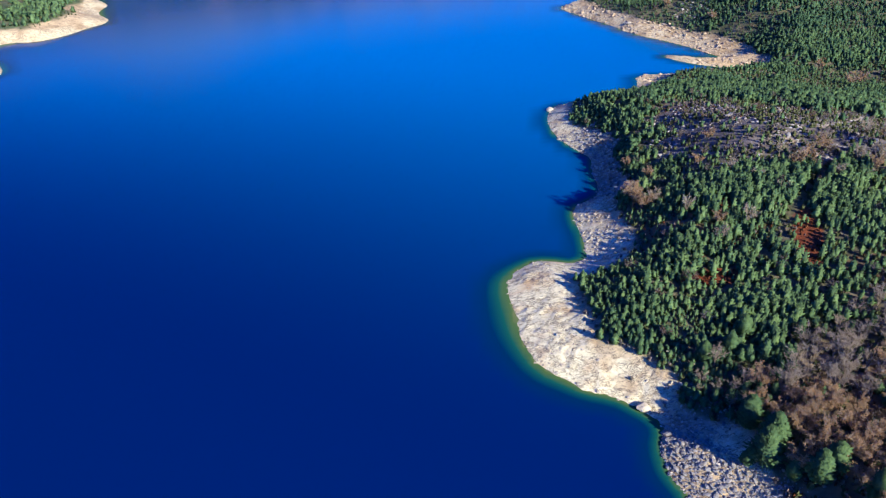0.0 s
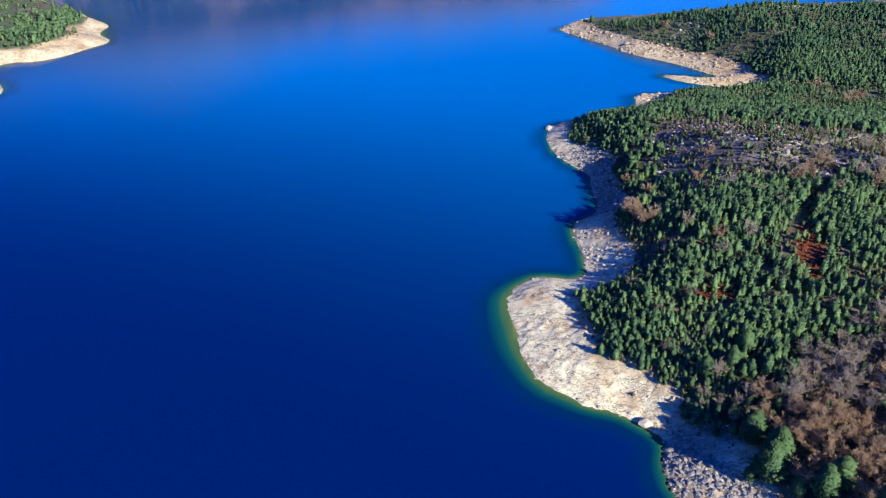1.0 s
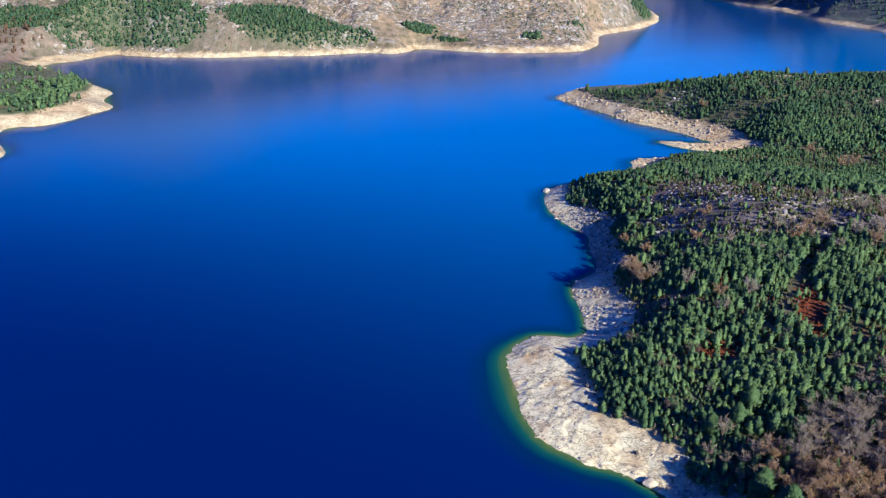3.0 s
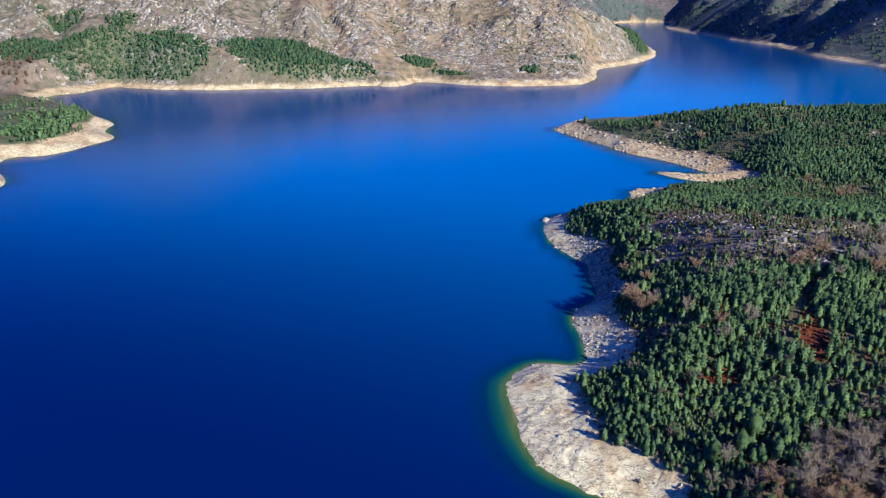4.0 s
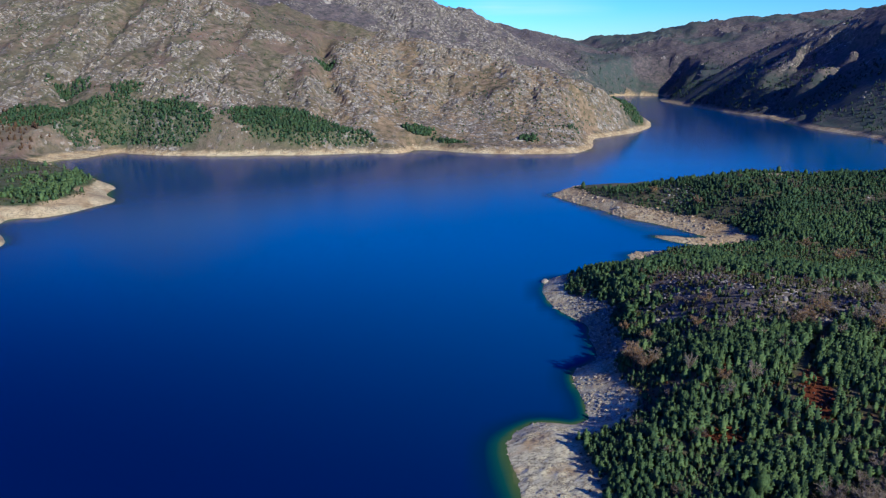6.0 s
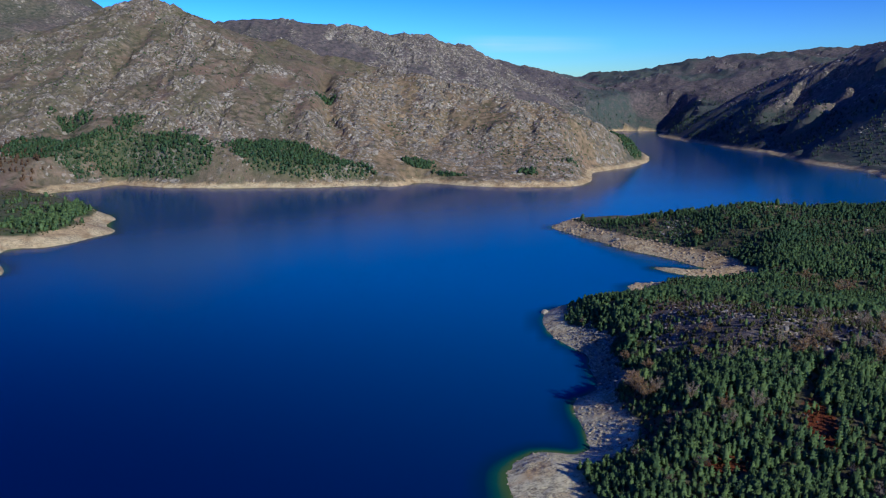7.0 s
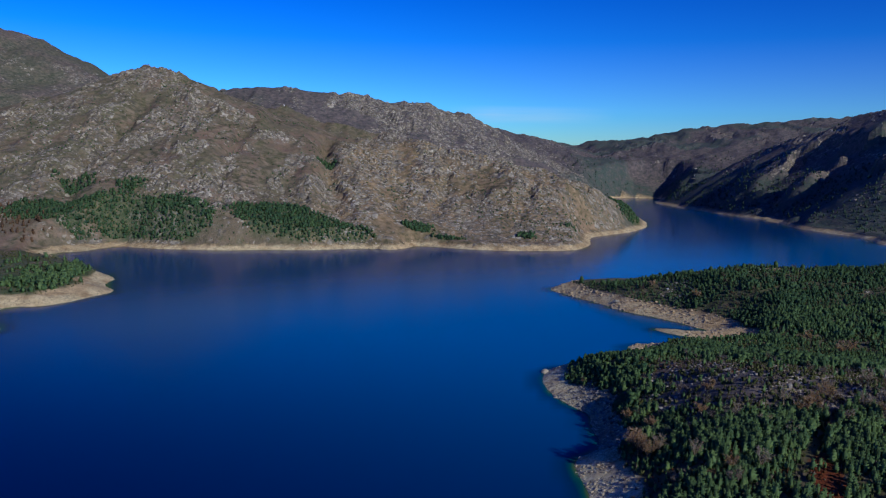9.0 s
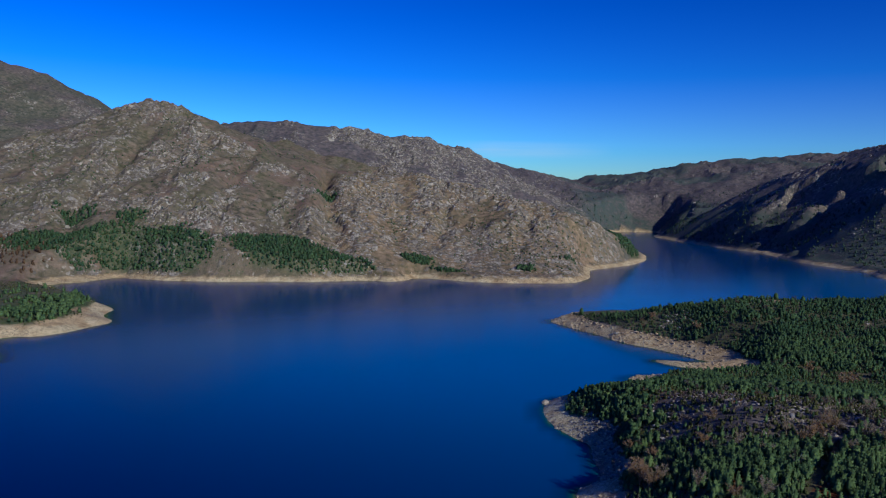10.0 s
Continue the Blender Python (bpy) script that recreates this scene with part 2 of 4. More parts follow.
def ground_height(x, y):
    """Height of the ground above the lake, and the distance from the shore."""
    sd = shore_distance(x, y)
    east = soft_max(tent(x, y, CREST_NEAR, 0.17), tent(x, y, CREST_POINT, 0.2), 6)
    east = east + 2.2 * fbm(x, y, 42, 21, 4)
    west = tent(x, y, CREST_LEFT, 0.36)
    for crest, slope in ((CREST_SPUR, 0.33), (CREST_MID, 0.45), (CREST_BACK, 0.5), (CREST_FAR, 0.22), (CREST_RIGHT, 0.63), (APRON_RIGHT, 0.30), (SPUR_UPPER, 0.6), (SPUR_LOWER, 0.6), (CREST_PEAK, 0.5)):
        west = soft_max(west, tent(x, y, crest, slope), 14)
    rough = smooth(5, 70, west) * (1 - 0.6 * smooth(480, 600, x) * smooth(2450, 2300, y))
    craggy = cragginess(x, y)
    bx, by = x + 6 * fbm(x, y, 22, 145, 3), y + 6 * fbm(x, y, 22, 146, 3)
    west = west + rough * (11 * fbm(x, y, 170, 41, 4, True) + 9 * fbm(x + 24 * fbm(x, y, 80, 42, 2), 0.4 * y, 66, 43, 4, True) - 4)
    west = west + rough * craggy * (1 - 0.4 * smooth(2200, 2500, y)) * (3.6 * blocks(bx, 0.8 * by, 27, 147) + 4.2 * blocks(bx + 0.4 * by, by, 12, 148) + 1.2 * fbm(x, y, 8, 149, 2)) - 2.5 * rough
    for line, wide, deep in GULLIES:
        west = west - rough * deep * carve(bx, by, line, wide)
    for cx, cy, r, h in TORS:
        west = west + rough * 0.42 * h * blob(x, y, cx, cy, 0.8 * r, 0.8 * r) * (0.35 + blocks(bx, by, 0.55 * r, 150))
    west = west + rough * smooth(480, 640, x) * (9 * fbm(x, y, 130, 48, 5, True) + 6 * fbm(x, y, 30, 49, 3, True))
    hill = np.where((y < 700) & (x > -150), east, west)
    hill = np.maximum(hill, 7.5 + 1.5 * fbm(x, y, 30, 5, 3))
    # how steeply the bare shore rises
    rise = 0.52 - 0.31 * blob(x, y, 30, 178, 26, 42) - 0.06 * blob(x, y, 50, 240, 14, 18) - 0.14 * blob(x, y, 52, 325, 16, 36)
    rise = rise - 0.24 * blob(x, y, 130, 490, 40, 40) - 0.2 * blob(x, y, 160, 450, 34, 22) - 0.4 * blob(x, y, 104, 408, 16, 16) - 0.2 * blob(x, y, -275, 560, 60, 90) + 0.05 * smooth(700, 900, y) - 0.26 * blob(x, y, 58, 112, 16, 22)
    rise = rise + 0.3 * blob(x, y, 62, 283, 14, 22) - 0.4 * blob(x, y, -385, 765, 45, 60) - 0.3 * smooth(520, 560, x) * smooth(950, 1050, y) * smooth(-0.25, 0.1, fbm(x, y, 110, 159, 3))
    rise = np.maximum(rise, 0.1)
    bank = rise * sd + (0.8 - 0.38 * smooth(500, 560, x)) * np.maximum(sd - 6.5 / rise, 0) * smooth(600, 680, np.hypot(x, y))
    up = soft_max(-bank, -hill, 3.0)
    z = np.where(sd > 0, -up, np.maximum((0.80 - 0.46 * blob(x, y, 22, 176, 26, 40)) * sd, -28))
    band = smooth(-2, 1, sd) * (1 - smooth(7, 14, z))
    near = 1 - smooth(250, 700, np.hypot(x, y))
    z = z + band * near * (0.34 * fbm(x + 0.5 * y, 0.9 * y - 0.5 * x, 3.4, 61, 3, True) * smooth(-0.3, 0.2, fbm(x, y, 11, 62, 3)) + 0.3 * fbm(x, y, 14, 63, 3) + 0.3 * smooth(-0.1, 0.25, fbm(x, y, 9, 64, 3)) * blocks(x + 0.5 * y, 1.3 * y - 0.6 * x, 2.6, 65) - 0.15)
    return z + band * (1 - near) * 1.2 * fbm(x, y, 25, 66, 3), sd


# ---------------------------------------------------------------- material helpers
def material(name):
    m = bpy.data.materials.new(name)
    m.use_nodes = True
    return m, m.node_tree, m.node_tree.nodes["Principled BSDF"]


def node(tree, kind, **values):
    n = tree.nodes.new(kind)
    for k, v in values.items():
        n.inputs[k].default_value = v
    return n


def ramp(tree, source, stops):
    n = tree.nodes.new("ShaderNodeValToRGB")
    while len(n.color_ramp.elements) < len(stops):
        n.color_ramp.elements.new(0.5)
    for e, (p, c) in zip(n.color_ramp.elements, stops):
        e.position, e.color = p, (*c, 1) if len(c) == 3 else c
    tree.links.new(source, n.inputs[0])
    return n.outputs[0]


def blend(tree, factor, a, b, kind="MIX"):
    n = tree.nodes.new("ShaderNodeMix")
    n.data_type, n.blend_type = "RGBA", kind
    for slot, v in ((0, factor), (6, a), (7, b)):
        if isinstance(v, (int, float)):
            n.inputs[slot].default_value = v
        elif isinstance(v, tuple):
            n.inputs[slot].default_value = (*v, 1)
        else:
            tree.links.new(v, n.inputs[slot])
    return n.outputs[2]


def sums(tree, kind, a, b, clamp=False):
    n = tree.nodes.new("ShaderNodeMath")
    n.operation, n.use_clamp = kind, clamp
    for slot, v in ((0, a), (1, b)):
        if isinstance(v, (int, float)):
            n.inputs[slot].default_value = v
        else:
            tree.links.new(v, n.inputs[slot])
    return n.outputs[0]


def noise_of(tree, where, size, detail=5, rough=0.6, distort=0.0):
    n = node(tree, "ShaderNodeTexNoise", Scale=1.0 / size, Detail=detail, Roughness=rough, Distortion=distort)
    tree.links.new(where, n.inputs["Vector"])
    return n.outputs["Fac"]


def bump(tree, shader, height, strength, distance):
    n = node(tree, "ShaderNodeBump", Strength=strength, Distance=distance)
    tree.links.new(height, n.inputs["Height"])
    tree.links.new(n.outputs[0], shader.inputs["Normal"])


def attribute(tree, name):
    n = tree.nodes.new("ShaderNodeAttribute")
    n.attribute_name = name
    return n.outputs["Fac"]


# ---------------------------------------------------------------- materials
def ground_material():
    m, t, s = material("ground_granite_and_heath")
    where = t.nodes.new("ShaderNodeTexCoord").outputs["Object"]
    fine, mid, large = noise_of(t, where, 1.1, 6, 0.7), noise_of(t, where, 9, 6, 0.62), noise_of(t, where, 60, 5, 0.6)
    # bare granite of the shore
    grit = ramp(t, fine, [(0.3, (0.43, 0.355, 0.21)), (0.45, (0.68, 0.60, 0.385)), (0.65, (0.82, 0.745, 0.50))])
    sand = ramp(t, mid, [(0.35, (0.54, 0.385, 0.21)), (0.62, (0.74, 0.60, 0.39))])
    stone = blend(t, ramp(t, mid, [(0.35, (0, 0, 0)), (0.52, (1, 1, 1))]), sand, grit)
    stone = blend(t, attribute(t, "stain_and_shade"), stone, ramp(t, mid, [(0.35, (0.27, 0.180, 0.095)), (0.6, (0.56, 0.405, 0.235))]))
    # grey rubble tone, also darkening the bank and gully in place of deep shade
    stone = blend(t, attribute(t, "rubble_shade"), stone, ramp(t, fine, [(0.3, (0.10, 0.090, 0.080)), (0.7, (0.30, 0.27, 0.24))]))
    stone = blend(t, attribute(t, "track"), stone, (0.62, 0.50, 0.36))
    long_way = t.nodes.new("ShaderNodeMapping")
    long_way.inputs["Rotation"].default_value, long_way.inputs["Scale"].default_value = (0, 0, 0.7), (0.3, 0.8, 0.5)
    bent = blend(t, 1.0, where, blend(t, 1.0, noise_color(t, where, 2.2), (1.5, 1.5, 1.5), "MULTIPLY"), "ADD")
    t.links.new(bent, long_way.inputs["Vector"])
    for size, wide in ((1.9, 0.026), (0.8, 0.034), (0.4, 0.04)):
        joint = ramp(t, noise_of(t, long_way.outputs[0], size, 5, 0.6, 0.9), [(0.5 - wide, (0, 0, 0)), (0.5, (1, 1, 1)), (0.5 + wide, (0, 0, 0))])
        open_here = ramp(t, noise_of(t, where, 5 * size, 5, 0.7), [(0.47, (0, 0, 0)), (0.54, (0.95, 0.95, 0.95))])
        stone = blend(t, blend(t, 1.0, joint, open_here, "MULTIPLY"), stone, (0.13, 0.10, 0.075))
    # heath, dead fern and soil
    slope_way = t.nodes.new("ShaderNodeMapping")
    slope_way.inputs["Rotation"].default_value, slope_way.inputs["Scale"].default_value = (0.3, 0.5, 0.6), (1.0, 0.45, 1.0)
    t.links.new(where, slope_way.inputs["Vector"])
    ribs = slope_way.outputs[0]
    heath = ramp(t, mid, [(0.36, (0.058, 0.060, 0.034)), (0.45, (0.120, 0.104, 0.068)), (0.53, (0.190, 0.146, 0.104)), (0.63, (0.260, 0.200, 0.150))])
    grass = ramp(t, fine, [(0.3, (0.078, 0.084, 0.040)), (0.7, (0.175, 0.170, 0.090))])
    ling = ramp(t, fine, [(0.3, (0.125, 0.082, 0.062)), (0.7, (0.265, 0.180, 0.140))])
    heath = blend(t, ramp(t, noise_of(t, ribs, 55, 5, 0.6), [(0.46, (0, 0, 0)), (0.62, (0.5, 0.5, 0.5))]), heath, grass)
    heath = blend(t, ramp(t, noise_of(t, ribs, 38, 5, 0.6, 0.5), [(0.50, (0, 0, 0)), (0.62, (0.8, 0.8, 0.8))]), heath, ling)
    heath = blend(t, ramp(t, large, [(0.43, (0.6, 0.6, 0.6)), (0.53, (0, 0, 0))]), heath, ramp(t, fine, [(0.35, (0.075, 0.070, 0.046)), (0.65, (0.185, 0.150, 0.105))]))
    lush = sums(t, "SUBTRACT", 0.6, sums(t, "MULTIPLY", attribute(t, "hilly"), 0.6))
    heath = blend(t, lush, heath, ramp(t, mid, [(0.3, (0.036, 0.050, 0.022)), (0.55, (0.085, 0.092, 0.044)), (0.75, (0.130, 0.112, 0.066))]))
    # forest floor, its dark bluish tone also standing in for mountainside shade
    shade_toned_woods = ramp(t, fine, [(0.3, (0.042, 0.062, 0.058)), (0.7, (0.085, 0.110, 0.096))])
    patchy = ramp(t, noise_of(t, where, 16, 6, 0.75), [(0.42, (0, 0, 0)), (0.58, (1, 1, 1))])
    # cool heather tone with the distant haze and blue shade put into its colour
    hazy_moor = ramp(t, mid, [(0.36, (0.056, 0.060, 0.064)), (0.48, (0.100, 0.088, 0.096)), (0.62, (0.155, 0.126, 0.130))])
    heath = blend(t, attribute(t, "dry"), heath, ramp(t, mid, [(0.36, (0.095, 0.086, 0.044)), (0.48, (0.240, 0.165, 0.094)), (0.62, (0.385, 0.270, 0.165))]))
    heath = blend(t, attribute(t, "hazy_heather"), heath, hazy_moor)
    thick = sums(t, "ADD", sums(t, "MULTIPLY", attribute(t, "wooded_shade"), patchy), sums(t, "MULTIPLY", attribute(t, "wooded_shade"), 0.45), True)
    heath = blend(t, thick, heath, shade_toned_woods)
    heath = blend(t, attribute(t, "meadow"), heath, ramp(t, mid, [(0.34, (0.034, 0.062, 0.032)), (0.52, (0.072, 0.100, 0.048)), (0.68, (0.140, 0.132, 0.074))]))
    fern = ramp(t, fine, [(0.3, (0.06, 0.017, 0.009)), (0.6, (0.19, 0.050, 0.020)), (0.8, (0.25, 0.10, 0.04))])
    heath = blend(t, attribute(t, "fern"), heath, fern)
    # weathered grey rock of the hills
    crags = ramp(t, noise_of(t, where, 5, 7, 0.78, 0.6), [(0.38, (0.13, 0.118, 0.106)), (0.45, (0.40, 0.365, 0.325)), (0.55, (0.74, 0.69, 0.62))])
    # rock breaks through the heath in ledges and blocks of many sizes
    break_up = sums(t, "ADD", sums(t, "MULTIPLY", noise_of(t, where, 4.2, 6, 0.78, 0.3), 0.9), sums(t, "MULTIPLY", noise_of(t, ribs, 22, 6, 0.66), 0.9))
    break_up = sums(t, "ADD", break_up, sums(t, "MULTIPLY", noise_of(t, where, 85, 3, 0.5), 0.35))
    break_up = sums(t, "ADD", break_up, sums(t, "MULTIPLY", attribute(t, "rocky"), sums(t, "SUBTRACT", 0.54, sums(t, "MULTIPLY", attribute(t, "hilly"), 0.36))))
    shrubby = sums(t, "MULTIPLY", attribute(t, "rocky"), sums(t, "SUBTRACT", 0.8, sums(t, "MULTIPLY", attribute(t, "hilly"), 0.8)))
    heath = blend(t, shrubby, heath, ramp(t, fine, [(0.3, (0.095, 0.075, 0.074)), (0.7, (0.250, 0.205, 0.200))]))
    # boulders and ledges of three sizes, each with its own tone
    lumps = 0.0
    for scale, tall in ((0.10, 5.0), (0.22, 3.2), (0.40, 1.6)):
        spot = blend(t, 1.0, where, blend(t, 1.0, noise_color(t, where, 0.9 / scale), (0.7 / scale, 0.7 / scale, 0.7 / scale), "MULTIPLY"), "ADD")
        edge, cell = t.nodes.new("ShaderNodeTexVoronoi"), t.nodes.new("ShaderNodeTexVoronoi")
        edge.feature = "DISTANCE_TO_EDGE"
        for v in (edge, cell):
            v.inputs["Scale"].default_value = scale
            t.links.new(spot, v.inputs["Vector"])
        parts = t.nodes.new("ShaderNodeSeparateColor")
        t.links.new(cell.outputs["Color"], parts.inputs[0])
        share = sums(t, "ADD", sums(t, "MULTIPLY", attribute(t, "rocky"), 0.50), sums(t, "MULTIPLY", sums(t, "SUBTRACT", noise_of(t, ribs, 24, 5, 0.6), 0.55), 1.3))
        there = sums(t, "MULTIPLY", sums(t, "SUBTRACT", share, parts.outputs[0]), 9.0, True)
        body = ramp(t, edge.outputs["Distance"], [(0.03, (0, 0, 0)), (0.11, (1, 1, 1))])
        there = sums(t, "MULTIPLY", sums(t, "MULTIPLY", there, body), sums(t, "SUBTRACT", attribute(t, "hilly"), sums(t, "MULTIPLY", sums(t, "ADD", attribute(t, "wooded_shade"), attribute(t, "meadow")), 0.85), True))
        tone = blend(t, 1.0, ramp(t, parts.outputs[1], [(0.0, (0.095, 0.083, 0.068)), (0.6, (0.225, 0.195, 0.162)), (1.0, (0.46, 0.41, 0.345))]), ramp(t, fine, [(0.3, (0.7, 0.7, 0.7)), (0.7, (1.15, 1.15, 1.15))]), "MULTIPLY")
        heath = blend(t, there, heath, tone)
        lumps = sums(t, "ADD", lumps, sums(t, "MULTIPLY", there, sums(t, "MULTIPLY", edge.outputs["Distance"], tall)))
    land = blend(t, ramp(t, break_up, [(1.23, (0, 0, 0)), (1.27, (1, 1, 1))]), heath, crags)
    land = blend(t, attribute(t, "track"), land, (0.42, 0.33, 0.23))
    colour = blend(t, attribute(t, "bare"), land, stone)
    t.links.new(colour, s.inputs["Base Color"])
    s.inputs["Roughness"].default_value, s.inputs["Specular IOR Level"].default_value = 0.92, 0.2
    height = sums(t, "ADD", sums(t, "MULTIPLY", fine, 0.5), sums(t, "MULTIPLY", mid, 1.6))
    crag_relief = sums(t, "MULTIPLY", noise_of(t, ribs, 13, 8, 0.7, 0.7), sums(t, "MULTIPLY", attribute(t, "hilly"), 4.0))
    height = sums(t, "ADD", height, sums(t, "ADD", crag_relief, lumps))
    height = blend(t, sums(t, "MULTIPLY", attribute(t, "bare"), 0.72), height, (0.9, 0.9, 0.9))
    bump(t, s, height, 0.7, 0.8)
    return m


def noise_color(t, where, size):
    n = node(t, "ShaderNodeTexNoise", Scale=1.0 / size, Detail=3.0)
    t.links.new(where, n.inputs["Vector"])
    return n.outputs["Color"]


def water_material():
    m, t, s = material("deep_lake_water")
    where = t.nodes.new("ShaderNodeTexCoord").outputs["Object"]
    depth = attribute(t, "depth")
    # sky and hill reflections are put into the open water's base colour
    open_water = blend(t, attribute(t, "reflected_tone"), (0.0, 0.100, 0.330), (0.0, 0.011, 0.092))
    shoal = ramp(t, depth, [(0.0, (0.17, 0.17, 0.075)), (0.05, (0.065, 0.120, 0.040)), (0.18, (0.008, 0.080, 0.062)), (0.45, (0.0, 0.024, 0.062))])
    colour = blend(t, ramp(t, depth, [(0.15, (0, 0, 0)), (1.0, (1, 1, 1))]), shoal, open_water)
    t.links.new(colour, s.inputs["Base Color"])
    s.inputs["Roughness"].default_value, s.inputs["IOR"].default_value = 0.11, 1.333
    ripples = sums(t, "ADD", noise_of(t, where, 1.3, 4, 0.6), sums(t, "MULTIPLY", noise_of(t, where, 5, 3, 0.5), 0.8))
    s.inputs["Specular IOR Level"].default_value = 0.05
    bump(t, s, ripples, 0.35, 0.12)
    return m


def foliage(name, dark, light, size=1.6, through_light=0.3):
    m, t, s = material(name)
    where = t.nodes.new("ShaderNodeTexCoord").outputs["Object"]
    geo = t.nodes.new("ShaderNodeNewGeometry").outputs["Random Per Island"]
    own = t.nodes.new("ShaderNodeObjectInfo").outputs["Random"]
    mixed = sums(t, "ADD", sums(t, "MULTIPLY", geo, 0.22), sums(t, "ADD", sums(t, "MULTIPLY", noise_of(t, where, size, 3), 0.62), sums(t, "MULTIPLY", noise_of(t, where, 6 * size, 3), 0.36)))
    mixed = sums(t, "ADD", mixed, sums(t, "MULTIPLY", own, 0.10))
    colour = ramp(t, mixed, [(0.40, dark), (0.95, light)])
    t.links.new(colour, s.inputs["Base Color"])
    s.inputs["Roughness"].default_value, s.inputs["Specular IOR Level"].default_value = 0.75, 0.15
    glow = t.nodes.new("ShaderNodeBsdfTranslucent")
    t.links.new(colour, glow.inputs["Color"])
    both = t.nodes.new("ShaderNodeMixShader")
    both.inputs[0].default_value = through_light
    t.links.new(s.outputs[0], both.inputs[1])
    t.links.new(glow.outputs[0], both.inputs[2])
    t.links.new(both.outputs[0], t.nodes["Material Output"].inputs["Surface"])
    return m


MAT_GROUND = ground_material()
MAT_WATER = water_material()
MAT_PINE = foliage("pine_needles", (0.030, 0.084, 0.050), (0.190, 0.285, 0.108), 2.6)
MAT_PINE_DEEP = foliage("old_pine_needles", (0.040, 0.092, 0.048), (0.155, 0.240, 0.088), 4.0)
# dimmer, bluer needles: the far mountainside's shade put into the colour
MAT_PINE_DIM = foliage("far_shade_pine_needles", (0.038, 0.072, 0.058), (0.090, 0.140, 0.092), 12.0)
MAT_PINE_POINT = foliage("dark_pine_needles", (0.032, 0.078, 0.046), (0.120, 0.198, 0.088), 9.0)
MAT_BARK = foliage("bark", (0.06, 0.045, 0.035), (0.15, 0.11, 0.085), 0.6, 0.0)
MAT_TWIGS = foliage("bare_twigs", (0.22, 0.175, 0.13), (0.50, 0.41, 0.31), 1.5)
MAT_RUST = foliage("withered_leaves", (0.27, 0.155, 0.078), (0.52, 0.335, 0.18), 4.0)
MAT_BROWN = foliage("brown_wood_leaves", (0.10, 0.062, 0.040), (0.23, 0.145, 0.090), 4.0)
MAT_BRUSH = foliage("dry_brush", (0.125, 0.100, 0.090), (0.31, 0.26, 0.235), 2.0)
MAT_GREEN = foliage("green_scrub", (0.040, 0.080, 0.042), (0.125, 0.175, 0.078), 5.0)
MAT_FERN = foliage("dead_fern", (0.10, 0.034, 0.018), (0.26, 0.10, 0.045), 1.5)
MAT_SCRUB = foliage("scrub_leaves", (0.050, 0.072, 0.030), (0.165, 0.175, 0.075), 3.0)


def granite(name, dark, light):
    m, t, s = material(name)
    where = t.nodes.new("ShaderNodeTexCoord").outputs["Object"]
    geo = t.nodes.new("ShaderNodeNewGeometry").outputs["Random Per Island"]
    n = sums(t, "ADD", sums(t, "MULTIPLY", noise_of(t, where, 0.8, 6, 0.7), 0.8), sums(t, "MULTIPLY", geo, 0.25))
    t.links.new(ramp(t, n, [(0.3, dark), (0.8, light)]), s.inputs["Base Color"])
    s.inputs["Roughness"].default_value, s.inputs["Specular IOR Level"].default_value = 0.9, 0.2
    bump(t, s, noise_of(t, where, 0.4, 5, 0.7), 0.6, 0.15)
    return m


MAT_STONE = granite("shore_granite", (0.26, 0.21, 0.15), (0.64, 0.56, 0.43))
MAT_TAN = granite("tan_granite", (0.22, 0.160, 0.105), (0.60, 0.47, 0.32))
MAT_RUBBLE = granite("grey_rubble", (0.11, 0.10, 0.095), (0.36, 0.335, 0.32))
MAT_CRAG = granite("hill_granite", (0.13, 0.115, 0.10), (0.50, 0.455, 0.40))


# ---------------------------------------------------------------- mesh helpers
def mesh_from(name, verts, faces, mat, flat=True, normals=None):
    """A mesh from arrays of corners and of triangles or quads."""
    verts, faces = np.asarray(verts, np.float32), np.asarray(faces, np.int32)
    me = bpy.data.meshes.new(name)
    k = faces.shape[1]
    me.vertices.add(len(verts))
    me.vertices.foreach_set("co", verts.ravel())
    me.loops.add(faces.size)
    me.loops.foreach_set("vertex_index", faces.ravel())
    me.polygons.add(len(faces))
    me.polygons.foreach_set("loop_start", np.arange(0, faces.size, k, dtype=np.int32))
    me.polygons.foreach_set("loop_total", np.full(len(faces), k, np.int32))
    me.polygons.foreach_set("use_smooth", np.full(len(faces), not flat))
    me.update(calc_edges=True)
    me.materials.append(mat)
    if normals is not None:
        me.normals_split_custom_set_from_vertices(normals)
    return me


def crown_normals(verts):
    """Normals of the rounded crown that the tufts make up together."""
    n = np.stack([verts[:, 0] * 2.6, verts[:, 1] * 2.6, (verts[:, 2] - 0.42) * 1.1 + 0.15], -1) + 0.25 * np.sin(verts[:, [1, 2, 0]] * 61)
    return n / (np.linalg.norm(n, axis=1, keepdims=True) + 1e-6)


def scatter(verts, faces, places, turns, scales, stretch=None):
    """Many copies of a small template joined into one pair of arrays."""
    n, c, s = len(places), np.cos(turns), np.sin(turns)
    v = verts[None] * scales[:, None, None]
    if stretch is not None:
        v = v * stretch[:, None, :]
    x = v[..., 0] * c[:, None] - v[..., 1] * s[:, None]
    y = v[..., 0] * s[:, None] + v[..., 1] * c[:, None]
    out = np.stack([x, y, v[..., 2]], -1) + places[:, None]
    f = faces[None] + (np.arange(n) * len(verts))[:, None, None]
    return out.reshape(-1, 3), f.reshape(-1, faces.shape[1])


